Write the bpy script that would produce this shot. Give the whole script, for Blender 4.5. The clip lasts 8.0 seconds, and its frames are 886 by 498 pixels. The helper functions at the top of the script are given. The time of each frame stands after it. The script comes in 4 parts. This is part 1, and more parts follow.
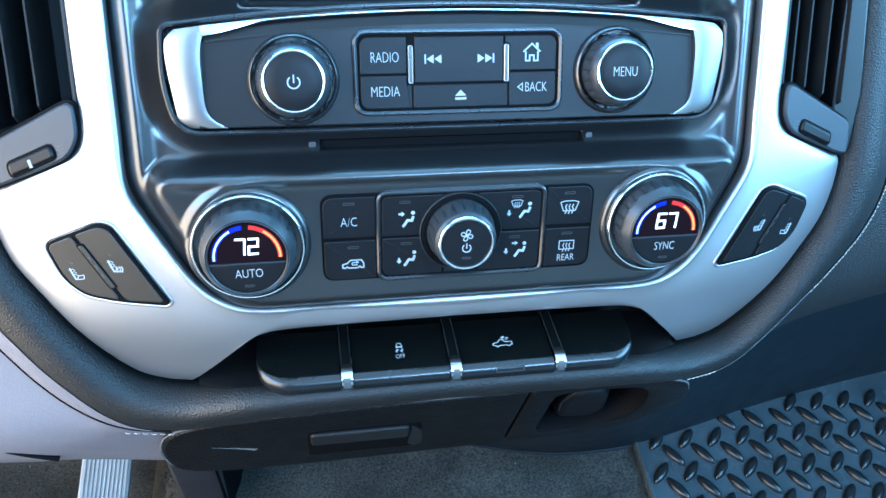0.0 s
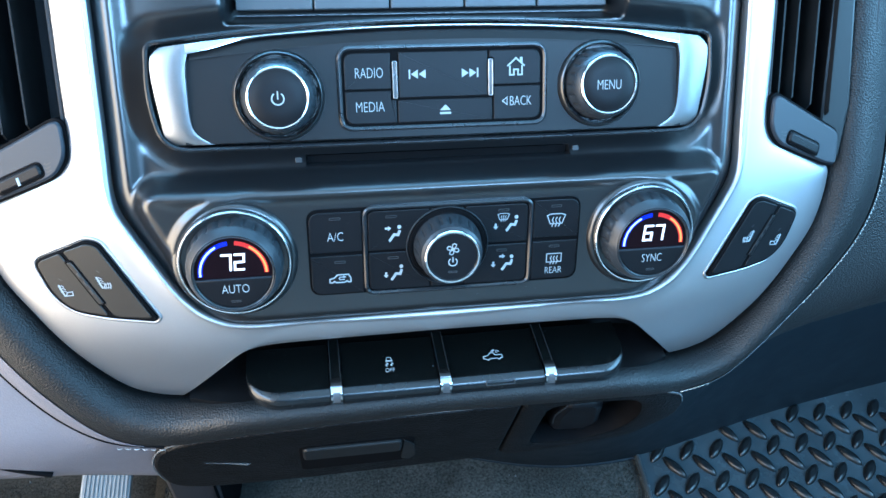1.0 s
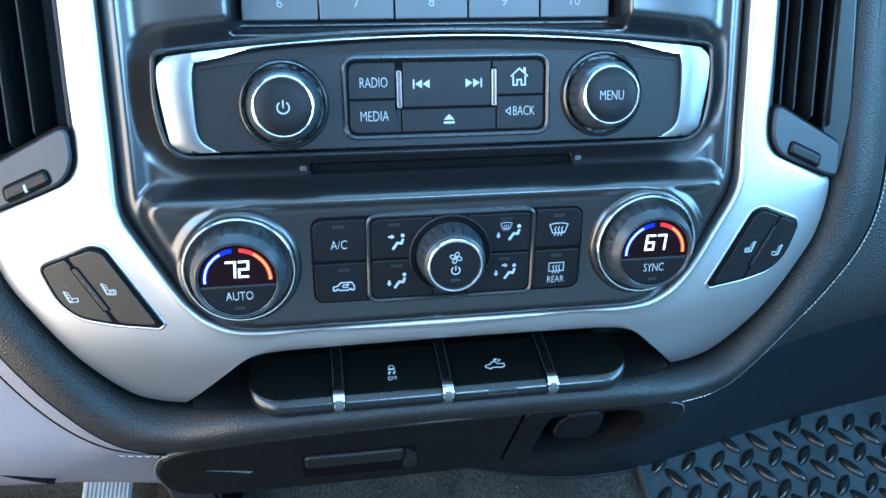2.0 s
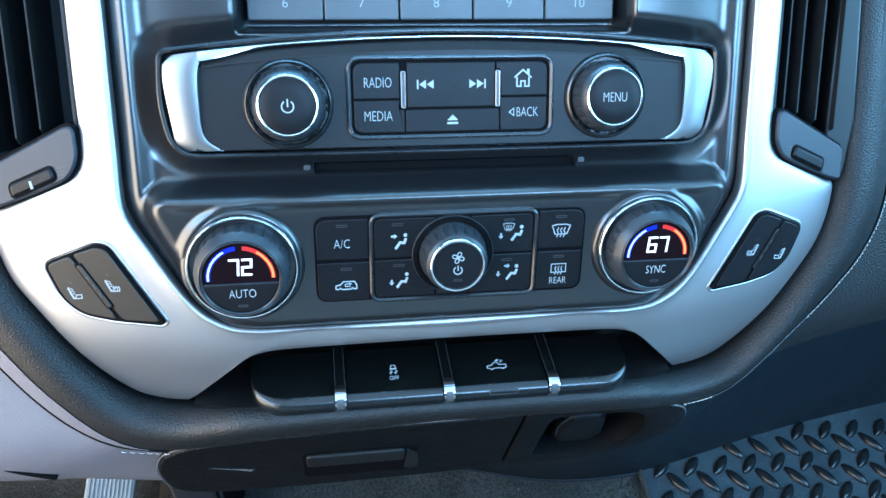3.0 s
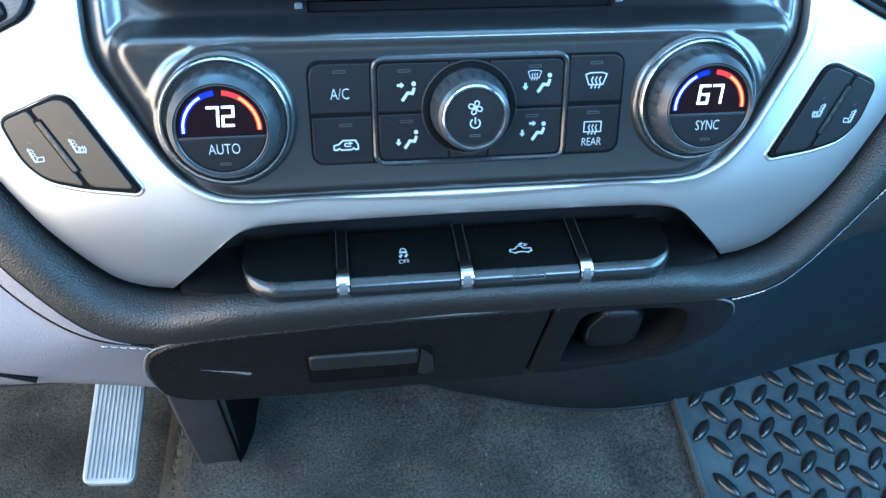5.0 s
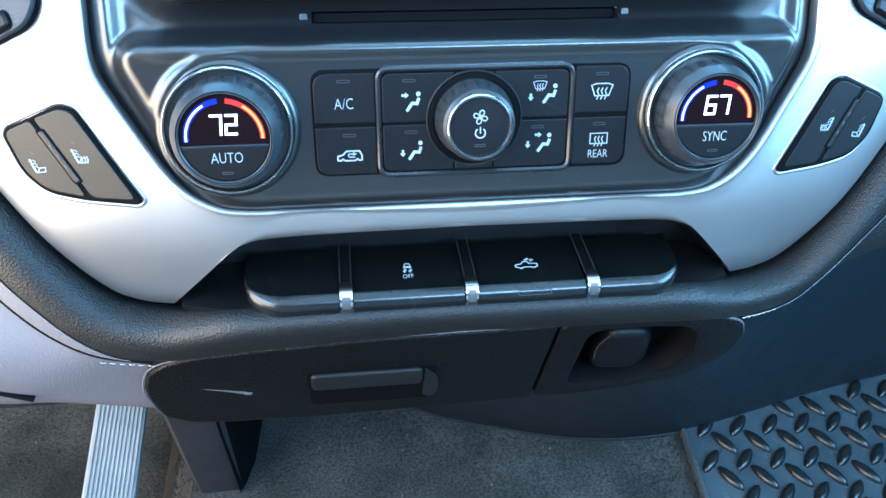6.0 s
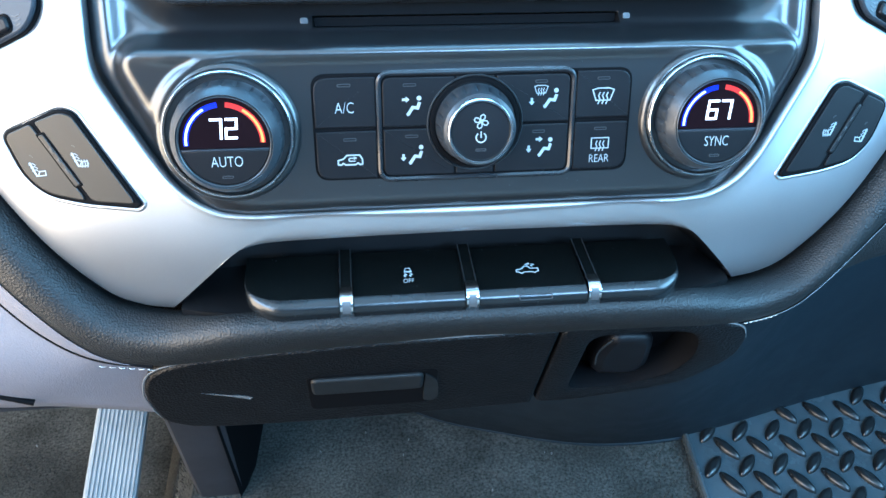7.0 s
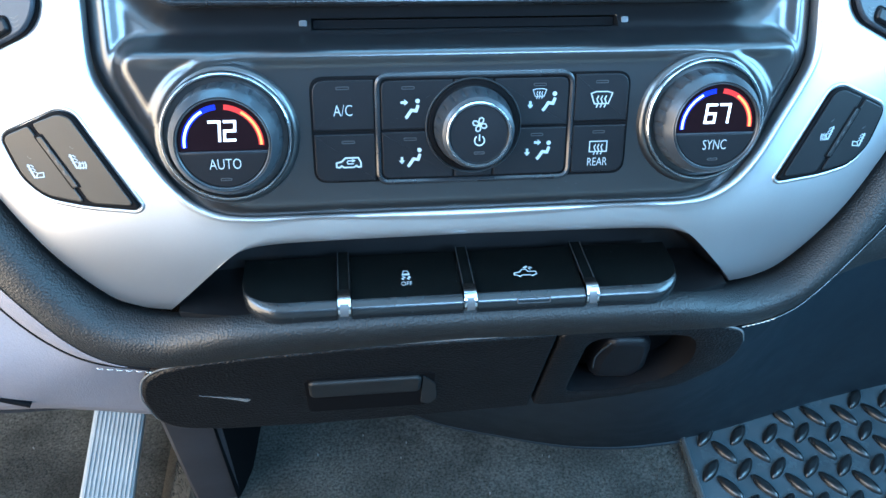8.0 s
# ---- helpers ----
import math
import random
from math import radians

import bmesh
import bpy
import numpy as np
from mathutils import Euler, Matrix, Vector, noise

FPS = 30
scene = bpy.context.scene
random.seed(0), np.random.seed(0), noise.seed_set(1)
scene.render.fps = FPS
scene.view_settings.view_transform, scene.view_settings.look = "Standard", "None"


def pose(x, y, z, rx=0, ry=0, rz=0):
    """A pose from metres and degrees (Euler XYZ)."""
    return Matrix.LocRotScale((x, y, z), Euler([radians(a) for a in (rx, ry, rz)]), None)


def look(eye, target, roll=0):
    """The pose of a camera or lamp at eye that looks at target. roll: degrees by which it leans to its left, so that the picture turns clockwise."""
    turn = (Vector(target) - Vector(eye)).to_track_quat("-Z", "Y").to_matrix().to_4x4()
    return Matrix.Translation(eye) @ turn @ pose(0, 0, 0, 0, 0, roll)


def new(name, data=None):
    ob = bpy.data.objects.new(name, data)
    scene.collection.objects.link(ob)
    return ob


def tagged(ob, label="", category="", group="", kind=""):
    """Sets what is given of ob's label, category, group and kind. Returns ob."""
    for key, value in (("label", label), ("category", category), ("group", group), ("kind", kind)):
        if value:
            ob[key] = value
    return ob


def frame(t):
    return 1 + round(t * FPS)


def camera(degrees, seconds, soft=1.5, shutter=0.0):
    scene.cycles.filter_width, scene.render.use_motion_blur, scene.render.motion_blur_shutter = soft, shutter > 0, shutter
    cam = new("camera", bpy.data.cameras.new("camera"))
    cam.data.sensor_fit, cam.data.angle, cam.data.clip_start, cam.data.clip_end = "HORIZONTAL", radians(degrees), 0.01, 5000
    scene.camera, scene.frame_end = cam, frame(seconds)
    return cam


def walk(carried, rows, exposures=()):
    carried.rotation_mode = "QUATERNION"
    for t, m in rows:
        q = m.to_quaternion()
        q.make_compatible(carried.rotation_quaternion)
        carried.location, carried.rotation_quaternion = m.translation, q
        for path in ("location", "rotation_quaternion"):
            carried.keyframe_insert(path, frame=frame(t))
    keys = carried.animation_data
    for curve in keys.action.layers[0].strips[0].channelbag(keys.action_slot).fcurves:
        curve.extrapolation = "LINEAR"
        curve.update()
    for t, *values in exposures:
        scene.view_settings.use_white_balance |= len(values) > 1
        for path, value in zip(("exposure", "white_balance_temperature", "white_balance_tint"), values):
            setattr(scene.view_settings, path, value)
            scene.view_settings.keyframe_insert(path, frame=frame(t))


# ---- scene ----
cam = camera(58.2, 8.0)
PATH = [
    (0, (-0.011, 0.011, 0.186), (0.278, 1.919, -0.343), -0.7),
    (0.5, (-0.004, 0.01, 0.186), (0.272, 1.924, -0.327), -1.0),
    (1, (-0.001, 0.009, 0.187), (0.27, 1.927, -0.313), -1.3),
    (1.5, (-0.002, 0.008, 0.187), (0.269, 1.93, -0.297), -1.2),
    (3, (-0.001, 0.005, 0.185), (0.255, 1.933, -0.279), -0.6),
    (3.5, (0.0, 0.008, 0.18), (0.248, 1.935, -0.293), -0.3),
    (4, (0.005, 0.028, 0.153), (0.224, 1.944, -0.379), -0.4),
    (4.5, (0.007, 0.041, 0.139), (0.206, 1.944, -0.441), -1.3),
    (6, (0.007, 0.047, 0.117), (0.194, 1.984, -0.349), -1.4),
    (6.5, (0.008, 0.047, 0.117), (0.186, 1.987, -0.339), -1.4),
    (7, (0.008, 0.048, 0.117), (0.189, 1.987, -0.339), -1.3),
    (7.5, (0.009, 0.047, 0.118), (0.192, 1.986, -0.338), -1.2),
    (8, (0.008, 0.048, 0.117), (0.194, 1.988, -0.332), -1.1),
]
TILT_BACK, CENTRE_HEIGHT = 25.0, 0.46
PANEL = pose(0, 0, CENTRE_HEIGHT, -TILT_BACK, 0, 0)  # x right, y into the dash, z up along the sloping centre stack
CLIMATE = PANEL @ pose(0, 0, 0, 9, 0, 0)  # the climate pod faces a little lower than the rest of the stack
FITTED = PANEL @ pose(0, 0, 0, 0, 0, -1.2) @ Matrix.Translation((-0.054, -0.38, -0.09))
walk(cam, [(t, FITTED @ look(eye, target, roll)) for t, eye, target, roll in PATH],
     [(t, stops, kelvin, 7) for t, stops, kelvin in ((0.0, 0.08, 4600), (0.5, -0.18, 4650), (1.5, -0.15, 4700), (3.0, -0.17, 4700), (3.5, -0.32, 4700),
                                                     (4.0, -0.35, 4650), (4.5, 0.13, 4650), (6.0, 0.29, 4750), (8.0, 0.29, 4750))])

# ---- world and light ----
world = bpy.data.worlds.new("daylight")
scene.world = world
world.use_nodes = True
wt = world.node_tree
sky = wt.nodes.new("ShaderNodeTexSky")
sky.sky_type = "NISHITA"
sky.sun_disc = False
sky.sun_elevation, sky.sun_rotation = radians(38), radians(-70)
wt.links.new(sky.outputs["Color"], wt.nodes["Background"].inputs["Color"])
wt.nodes["Background"].inputs["Strength"].default_value = 0.12


def window_light(name, eye, target, width, height, watts, colour):
    lamp = bpy.data.lights.new(name, "AREA")
    lamp.shape, lamp.size, lamp.size_y = "RECTANGLE", width, height
    lamp.energy, lamp.color = watts, colour
    ob = new(name, lamp)
    ob.matrix_world = look(eye, target)
    return ob


window_light("driver_window_light", (-0.88, -0.50, 1.07), (0.0, -0.30, 0.80), 1.15, 0.40, 23, (0.74, 0.92, 1.0))
window_light("driver_door_light", (-0.88, -0.42, 0.43), (0.0, -0.30, 0.45), 1.30, 0.82, 48, (1.0, 0.68, 0.38))
window_light("passenger_window_light", (0.98, -0.35, 0.94), (0.0, -0.20, 0.85), 1.0, 0.68, 33, (0.52, 0.86, 1.0))
window_light("rear_window_light", (0.38, -1.33, 1.295), (0.1, 0.0, 0.70), 0.68, 0.21, 26, (0.56, 0.82, 1.0))
window_light("windscreen_light", (0.0, 0.62, 1.16), (0.0, -0.75, 0.65), 1.5, 0.5, 84, (0.38, 0.77, 1.0))


# ---- materials ----
def material(name, base, rough=0.5, metal=0.0, spec=0.5, grain=0.0, grain_scale=900.0, bump=0.0, bump_scale=1500.0,
             patch=0.0, patch_scale=18.0, rough_var=0.0, coat=0.0, cells=False, relief=0.0004):
    m = bpy.data.materials.new(name)
    m.use_nodes = True
    nt = m.node_tree
    b = nt.nodes["Principled BSDF"]
    b.inputs["Roughness"].default_value = rough
    b.inputs["Metallic"].default_value = metal
    b.inputs["Specular IOR Level"].default_value = spec
    b.inputs["Coat Weight"].default_value = coat
    b.inputs["Coat Roughness"].default_value = 0.08
    co = nt.nodes.new("ShaderNodeTexCoord").outputs["Object"]
    colour = nt.nodes.new("ShaderNodeRGB").outputs[0]
    colour.default_value = (*base, 1)

    def tex(scale, detail=3.0):
        n = nt.nodes.new("ShaderNodeTexNoise")
        n.inputs["Scale"].default_value, n.inputs["Detail"].default_value = scale, detail
        nt.links.new(co, n.inputs["Vector"])
        return n.outputs["Fac"]

    def ranged(value, low, high):
        n = nt.nodes.new("ShaderNodeMapRange")
        n.inputs["From Min"].default_value, n.inputs["From Max"].default_value = 0.3, 0.7
        n.inputs["To Min"].default_value, n.inputs["To Max"].default_value = low, high
        nt.links.new(value, n.inputs["Value"])
        return n.outputs["Result"]

    def scaled(col, factor):
        n = nt.nodes.new("ShaderNodeVectorMath")
        n.operation = "SCALE"
        nt.links.new(col, n.inputs[0])
        nt.links.new(factor, n.inputs["Scale"])
        return n.outputs["Vector"]

    if grain:
        colour = scaled(colour, ranged(tex(grain_scale), 1 - grain, 1 + grain))
    if patch:
        colour = scaled(colour, ranged(tex(patch_scale, 5.0), 1 - patch, 1 + patch))
    nt.links.new(colour, b.inputs["Base Color"])
    if rough_var:
        nt.links.new(ranged(tex(45.0, 6.0), rough - rough_var, rough + rough_var), b.inputs["Roughness"])
    if bump:
        bn = nt.nodes.new("ShaderNodeBump")
        bn.inputs["Strength"].default_value = bump
        bn.inputs["Distance"].default_value = relief
        if cells:
            v = nt.nodes.new("ShaderNodeTexVoronoi")
            v.inputs["Scale"].default_value = bump_scale
            nt.links.new(co, v.inputs["Vector"])
            nt.links.new(v.outputs["Distance"], bn.inputs["Height"])
        else:
            nt.links.new(tex(bump_scale, 2.0), bn.inputs["Height"])
        nt.links.new(bn.outputs["Normal"], b.inputs["Normal"])
    return m


def glow(name, colour, strength):
    m = bpy.data.materials.new(name)
    m.use_nodes = True
    b = m.node_tree.nodes["Principled BSDF"]
    b.inputs["Base Color"].default_value = (0.02, 0.02, 0.02, 1)
    b.inputs["Specular IOR Level"].default_value = 0.0
    b.inputs["Emission Color"].default_value = (*colour, 1)
    b.inputs["Emission Strength"].default_value = strength
    return m


BEZEL = material("satin_graphite_plastic", (0.006, 0.0065, 0.0075), 0.28, 0.0, 0.85, 0.0, 1200, 0.0, 2500, 0.04, 14)
FACE = material("fine_black_plastic", (0.003, 0.003, 0.0035), 0.42, 0.0, 0.3, 0.05, 1500, 0.02, 3000, 0.08, 25, 0.03)
BUTTON = material("black_button_rubber", (0.003, 0.003, 0.004), 0.44, 0.0, 0.2, 0.06, 1500, 0.02, 3200, 0.10, 40, 0.03)
FRAME_GLOSS = material("polished_dark_frame", (0.010, 0.011, 0.013), 0.28, 0.0, 0.5, 0.0, 900, 0.0, 900, 0.06, 40, 0.02)
GAP = material("black_gap", (0.002, 0.002, 0.0025), 0.7, 0.0, 0.06)
SILVER = material("brushed_silver_paint", (0.38, 0.38, 0.39), 0.40, 0.9, 0.5, 0.02, 2200, 0.0, 2600, 0.02, 30, 0.012)
CHROME = material("chrome", (0.60, 0.62, 0.64), 0.18, 1.0, 0.5, 0.0, 900, 0.0, 600, 0.05, 60, 0.03)
GUNMETAL = material("grey_knob_metal", (0.024, 0.027, 0.031), 0.32, 0.15, 0.32, 0.06, 900, 0.04, 1200, 0.12, 60, 0.05)
LEATHER = material("grained_black_vinyl", (0.008, 0.0085, 0.009), 0.5, 0.0, 0.31, 0.10, 900, 0.65, 950, 0.12, 12, 0.03, cells=True, relief=0.00045)
DOOR = material("grained_black_plastic", (0.003, 0.003, 0.0035), 0.42, 0.0, 0.16, 0.12, 900, 0.9, 800, 0.18, 14, 0.05, cells=True, relief=0.0005)
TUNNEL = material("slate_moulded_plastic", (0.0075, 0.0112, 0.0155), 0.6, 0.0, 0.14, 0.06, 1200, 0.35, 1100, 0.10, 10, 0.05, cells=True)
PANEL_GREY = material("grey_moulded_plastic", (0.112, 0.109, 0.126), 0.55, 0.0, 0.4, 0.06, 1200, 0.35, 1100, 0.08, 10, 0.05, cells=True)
PRESET = material("dark_grey_key_plastic", (0.045, 0.048, 0.052), 0.42, 0.0, 0.5, 0.06, 1500, 0.05, 2500, 0.10, 30, 0.05)
EDGE = material("mid_grey_edge_plastic", (0.038, 0.042, 0.046), 0.3, 0.4, 0.5, 0.05, 1500)
HOUSING = material("grey_vent_plastic", (0.022, 0.025, 0.031), 0.45, 0.0, 0.3, 0.05, 1500, 0.02, 2500, 0.08, 25, 0.04)
GLOSS = material("gloss_black_plastic", (0.0025, 0.003, 0.003), 0.18, 0.0, 0.4, 0.0, 900, 0.02, 500, 0.1, 30, 0.04)
PULL = material("smooth_charcoal_plastic", (0.007, 0.0075, 0.008), 0.5, 0.0, 0.25, 0.08, 900, 0.1, 1300, 0.15, 30, 0.05)
DISPLAY = material("dark_display_window", (0.006, 0.003, 0.004), 0.3, 0.0, 0.02, 0.0, 900, 0.0, 500, 0.1, 60, 0.03)
INK = material("white_printed_ink", (0.26, 0.29, 0.31), 0.5, 0.0, 0.2, 0.06, 2500)
DIM = material("unlit_indicator", (0.018, 0.019, 0.021), 0.4, 0.0, 0.5, 0.05, 2500)
# black button plastic with the warm door light tinted into its colour
WARM_LIT = material("warm_lit_black_button", (0.012, 0.010, 0.008), 0.38, 0.0, 0.36, 0.06, 1500, 0.02, 3000, 0.20, 45, 0.05)
CARPET = material("dark_grey_carpet", (0.030, 0.0305, 0.028), 0.95, 0.0, 0.15, 0.6, 420, 1.0, 700, 0.45, 14)
# mat rubber lifted towards blue: sky light on the flats put into the colour
RUBBER = material("skylit_mat_rubber", (0.035, 0.044, 0.051), 0.24, 0.0, 0.5, 0.10, 900, 0.08, 1400, 0.25, 16, 0.06)
BRACKET = material("worn_grey_plastic", (0.017, 0.0165, 0.019), 0.55, 0.0, 0.35, 0.08, 900, 0.2, 1300, 0.2, 22, 0.05)
# darker copy of the mat rubber: the lugs' dark reflection put into the colour
LUG = material("shaded_lug_rubber", (0.006, 0.007, 0.008), 0.30, 0.0, 0.5, 0.1, 900, 0.05, 1400, 0.2, 30, 0.05)
PEDAL = material("ribbed_pedal_rubber", (0.21, 0.225, 0.235), 0.48, 0.1, 0.5, 0.10, 900, 0.1, 900, 0.15, 30, 0.08)
THREAD = material("pale_thread", (0.45, 0.45, 0.43), 0.7, 0.0, 0.3, 0.15, 2500)
KEYFRONT = material("satin_key_front", (0.005, 0.006, 0.007), 0.26, 0.0, 0.5, 0.06, 1500, 0.0, 900, 0.12, 40, 0.03)
# pale grey for the scuff and lint, and for painted rim highlights
SCUFF_AND_GLINT = material("pale_scuff_and_glint", (0.085, 0.088, 0.09), 0.6, 0.0, 0.4, 0.4, 1500)
CAP = material("brushed_cap_metal", (0.22, 0.225, 0.23), 0.36, 0.9, 0.5, 0.04, 2200, 0.03, 2600, 0.04, 40, 0.03)
LINING = material("cab_lining", (0.030, 0.030, 0.032), 0.9, 0.0, 0.2, 0.1, 300, 0.2, 500, 0.1, 6)
# for the unseen reflector block behind the camera
BOUNCE_CLOTH = material("warm_grey_bounce_cloth", (0.30, 0.27, 0.23), 0.9, 0.0, 0.2, 0.1, 300, 0.2, 500, 0.1, 6)
CEILING_CLOTH = material("pale_roof_cloth", (0.72, 0.72, 0.71), 0.95, 0.0, 0.2, 0.1, 300, 0.2, 500, 0.1, 6)
DARKCAVE = material("dark_liner", (0.020, 0.020, 0.022), 0.7, 0.0, 0.3, 0.1, 600)
BLUE_GLOW = glow("blue_display_light", (0.0, 0.004, 1.0), 1.2)
PALE_BLUE_GLOW = glow("pale_blue_display_light", (0.55, 0.70, 1.0), 2.6)
RED_GLOW = glow("red_display_light", (1.0, 0.012, 0.004), 1.1)
ORANGE_GLOW = glow("orange_display_light", (1.0, 0.32, 0.05), 2.2)
WHITE_GLOW = glow("white_display_light", (0.94, 0.97, 1.0), 3.0)

# ---- mesh tools: lengths in millimetres ----
ORIGIN = {}
WORLD = Matrix.Identity(4)


def thing(name, origin, label, category, space=PANEL, group="", kind=""):
    ob = new(name)
    ob.empty_display_size = 0.01
    ob.matrix_world = space @ Matrix.Translation(Vector(origin) * 0.001)
    ORIGIN[ob.name] = Vector(origin)
    return tagged(ob, label, category, group, kind)


def finish(bm, origin, name, angle=38, smooth=True):
    bmesh.ops.recalc_face_normals(bm, faces=bm.faces)
    for f in bm.faces:
        f.smooth = smooth and len(f.verts) <= 4
    for e in bm.edges:
        if len(e.link_faces) == 2 and e.calc_face_angle(0) > radians(angle):
            e.smooth = False
    for v in bm.verts:
        v.co = (v.co - origin) * 0.001
    me = bpy.data.meshes.new(name)
    bm.to_mesh(me)
    bm.free()
    return me


def part(name, bm, mat, parent, label="", angle=38):
    me = finish(bm, ORIGIN[parent.name], name, angle)
    me.materials.append(mat)
    ob = new(name, me)
    ob.parent = parent
    ORIGIN[ob.name] = ORIGIN[parent.name]
    return tagged(ob, label)


def solo(name, bm, mat, origin, label, category, space=PANEL, group="", kind="", angle=38):
    me = finish(bm, Vector(origin), name, angle)
    me.materials.append(mat)
    ob = new(name, me)
    ob.matrix_world = space @ Matrix.Translation(Vector(origin) * 0.001)
    ORIGIN[ob.name] = Vector(origin)
    return tagged(ob, label, category, group, kind)


def area2(o):
    return sum(o[i - 1][0] * o[i][1] - o[i][0] * o[i - 1][1] for i in range(len(o)))


def inset(o, d):
    """The outline moved inwards by d (anticlockwise outlines)."""
    n, out = len(o), []
    for i in range(n):
        a, b, c = Vector(o[i - 1]), Vector(o[i]), Vector(o[(i + 1) % n])
        e, f = (b - a), (c - b)
        if e.length < 1e-6 or f.length < 1e-6:
            out.append(tuple(b))
            continue
        e.normalize(), f.normalize()
        ne, nf = Vector((-e.y, e.x)), Vector((-f.y, f.x))
        m = ne + nf
        m = m / max(m.dot(ne), 0.35) if m.length > 1e-6 else ne
        out.append(tuple(b + m * d))
    return out


def rounded(points, radii, n=6):
    """A polygon with rounded corners; radii: one number or one for each corner."""
    k = len(points)
    if not isinstance(radii, (list, tuple)):
        radii = [radii] * k
    out = []
    for i in range(k):
        a, b, c = Vector(points[i - 1]), Vector(points[i]), Vector(points[(i + 1) % k])
        u, v = (a - b), (c - b)
        r = min(max(radii[i], 0.9) if radii[i] else 0, 0.45 * u.length, 0.45 * v.length)
        if r < 0.05:
            out.append(tuple(b))
            continue
        p, q = b + u.normalized() * r, b + v.normalized() * r
        for j in range(n + 1):
            t = j / n
            out.append(tuple(p * (1 - t) ** 2 + b * 2 * t * (1 - t) + q * t * t))
    return out if area2(out) > 0 else out[::-1]


def rrect(x0, z0, x1, z1, r, n=6):
    return rounded([(x0, z0), (x1, z0), (x1, z1), (x0, z1)], r, n)


def circle(cx, cz, r, n=64, start=0.0, end=360.0):
    full = end - start >= 360
    m = n if full else n + 1
    return [(cx + r * math.cos(radians(start + (end - start) * i / n)), cz + r * math.sin(radians(start + (end - start) * i / n))) for i in range(m)]


def prism(bm, o, y0, y1, bevel=0.5, warp=None):
    """A slab over the outline o in x, z from its front y0 back to y1, with a rounded front edge."""
    if area2(o) < 0:
        o = o[::-1]
    rings = [(o, y1), (o, y0 + bevel)]
    if bevel:
        rings += [(inset(o, 0.30 * bevel), y0 + 0.30 * bevel), (inset(o, bevel), y0)]
    loops = []
    for ring, y in rings:
        loops.append([bm.verts.new((x, y + (warp(x, z) if warp else 0), z)) for x, z in ring])
    n = len(o)
    for a, b in zip(loops, loops[1:]):
        for i in range(n):
            bm.faces.new((a[i - 1], a[i], b[i], b[i - 1]))
    bm.faces.new(loops[-1])
    bm.faces.new(loops[0][::-1])
    return bm


def slab(o, y0, y1, bevel=0.5, warp=None):
    return prism(bmesh.new(), o, y0, y1, bevel, warp)


def rim(o, width, y0, y1, round_=0.4, warp=None):
    """A frame of that width inside the outline o."""
    if area2(o) < 0:
        o = o[::-1]
    bm = bmesh.new()
    rings = [(o, y1), (o, y0 + round_), (inset(o, round_), y0), (inset(o, width - round_), y0), (inset(o, width), y0 + round_), (inset(o, width), y1)]
    loops = [[bm.verts.new((x, y + (warp(x, z) if warp else 0), z)) for x, z in ring] for ring, y in rings]
    for a, b in zip(loops, loops[1:] + loops[:1]):
        for i in range(len(o)):
            bm.faces.new((a[i - 1], a[i], b[i], b[i - 1]))
    return bm


def lathe(profile, cx, cz, n=72, wave=None):
    """Turns (radius, y) pairs round an axis along y through cx, cz. wave(angle, k): extra radius for ring k."""
    bm = bmesh.new()
    loops = []
    for k, (r, y) in enumerate(profile):
        loop = []
        for i in range(n):
            a = 2 * math.pi * i / n
            rr = r + (wave(a, k) if wave else 0)
            loop.append(bm.verts.new((cx + rr * math.cos(a), y, cz + rr * math.sin(a))))
        loops.append(loop)
    for a, b in zip(loops, loops[1:]):
        for i in range(n):
            bm.faces.new((a[i - 1], a[i], b[i], b[i - 1]))
    if profile[0][0] > 0.01:
        bm.faces.new(loops[0])
    bm.faces.new(loops[-1])
    return bm


def loft(rows, bm=None):
    bm = bm or bmesh.new()
    grid = [[bm.verts.new(p) for p in row] for row in rows]
    for a, b in zip(grid, grid[1:]):
        for i in range(len(a) - 1):
            bm.faces.new((a[i], a[i + 1], b[i + 1], b[i]))
    return bm


def smooth_path(points, steps=8):
    """Catmull-Rom through the points."""
    p = [Vector(q) for q in points]
    p = [2 * p[0] - p[1]] + p + [2 * p[-1] - p[-2]]
    out = []
    for i in range(1, len(p) - 2):
        for j in range(steps):
            t = j / steps
            a, b, c, d = p[i - 1], p[i], p[i + 1], p[i + 2]
            out.append(0.5 * (2 * b + (c - a) * t + (2 * a - 5 * b + 4 * c - d) * t * t + (3 * b - a - 3 * c + d) * t ** 3))
    return out + [p[-2]]


def tube(points, r, bm=None, sides=8):
    bm = bm or bmesh.new()
    pts = [Vector(q) for q in points]
    loops = []
    for i, q in enumerate(pts):
        d = (pts[min(i + 1, len(pts) - 1)] - pts[max(i - 1, 0)]).normalized()
        u = d.cross(Vector((0.13, 1, 0.21))).normalized()
        v = d.cross(u)
        loops.append([bm.verts.new(q + r * (u * math.cos(2 * math.pi * k / sides) + v * math.sin(2 * math.pi * k / sides))) for k in range(sides)])
    for a, b in zip(loops, loops[1:]):
        for k in range(sides):
            bm.faces.new((a[k - 1], a[k], b[k], b[k - 1]))
    bm.faces.new(loops[0][::-1])
    bm.faces.new(loops[-1])
    return bm


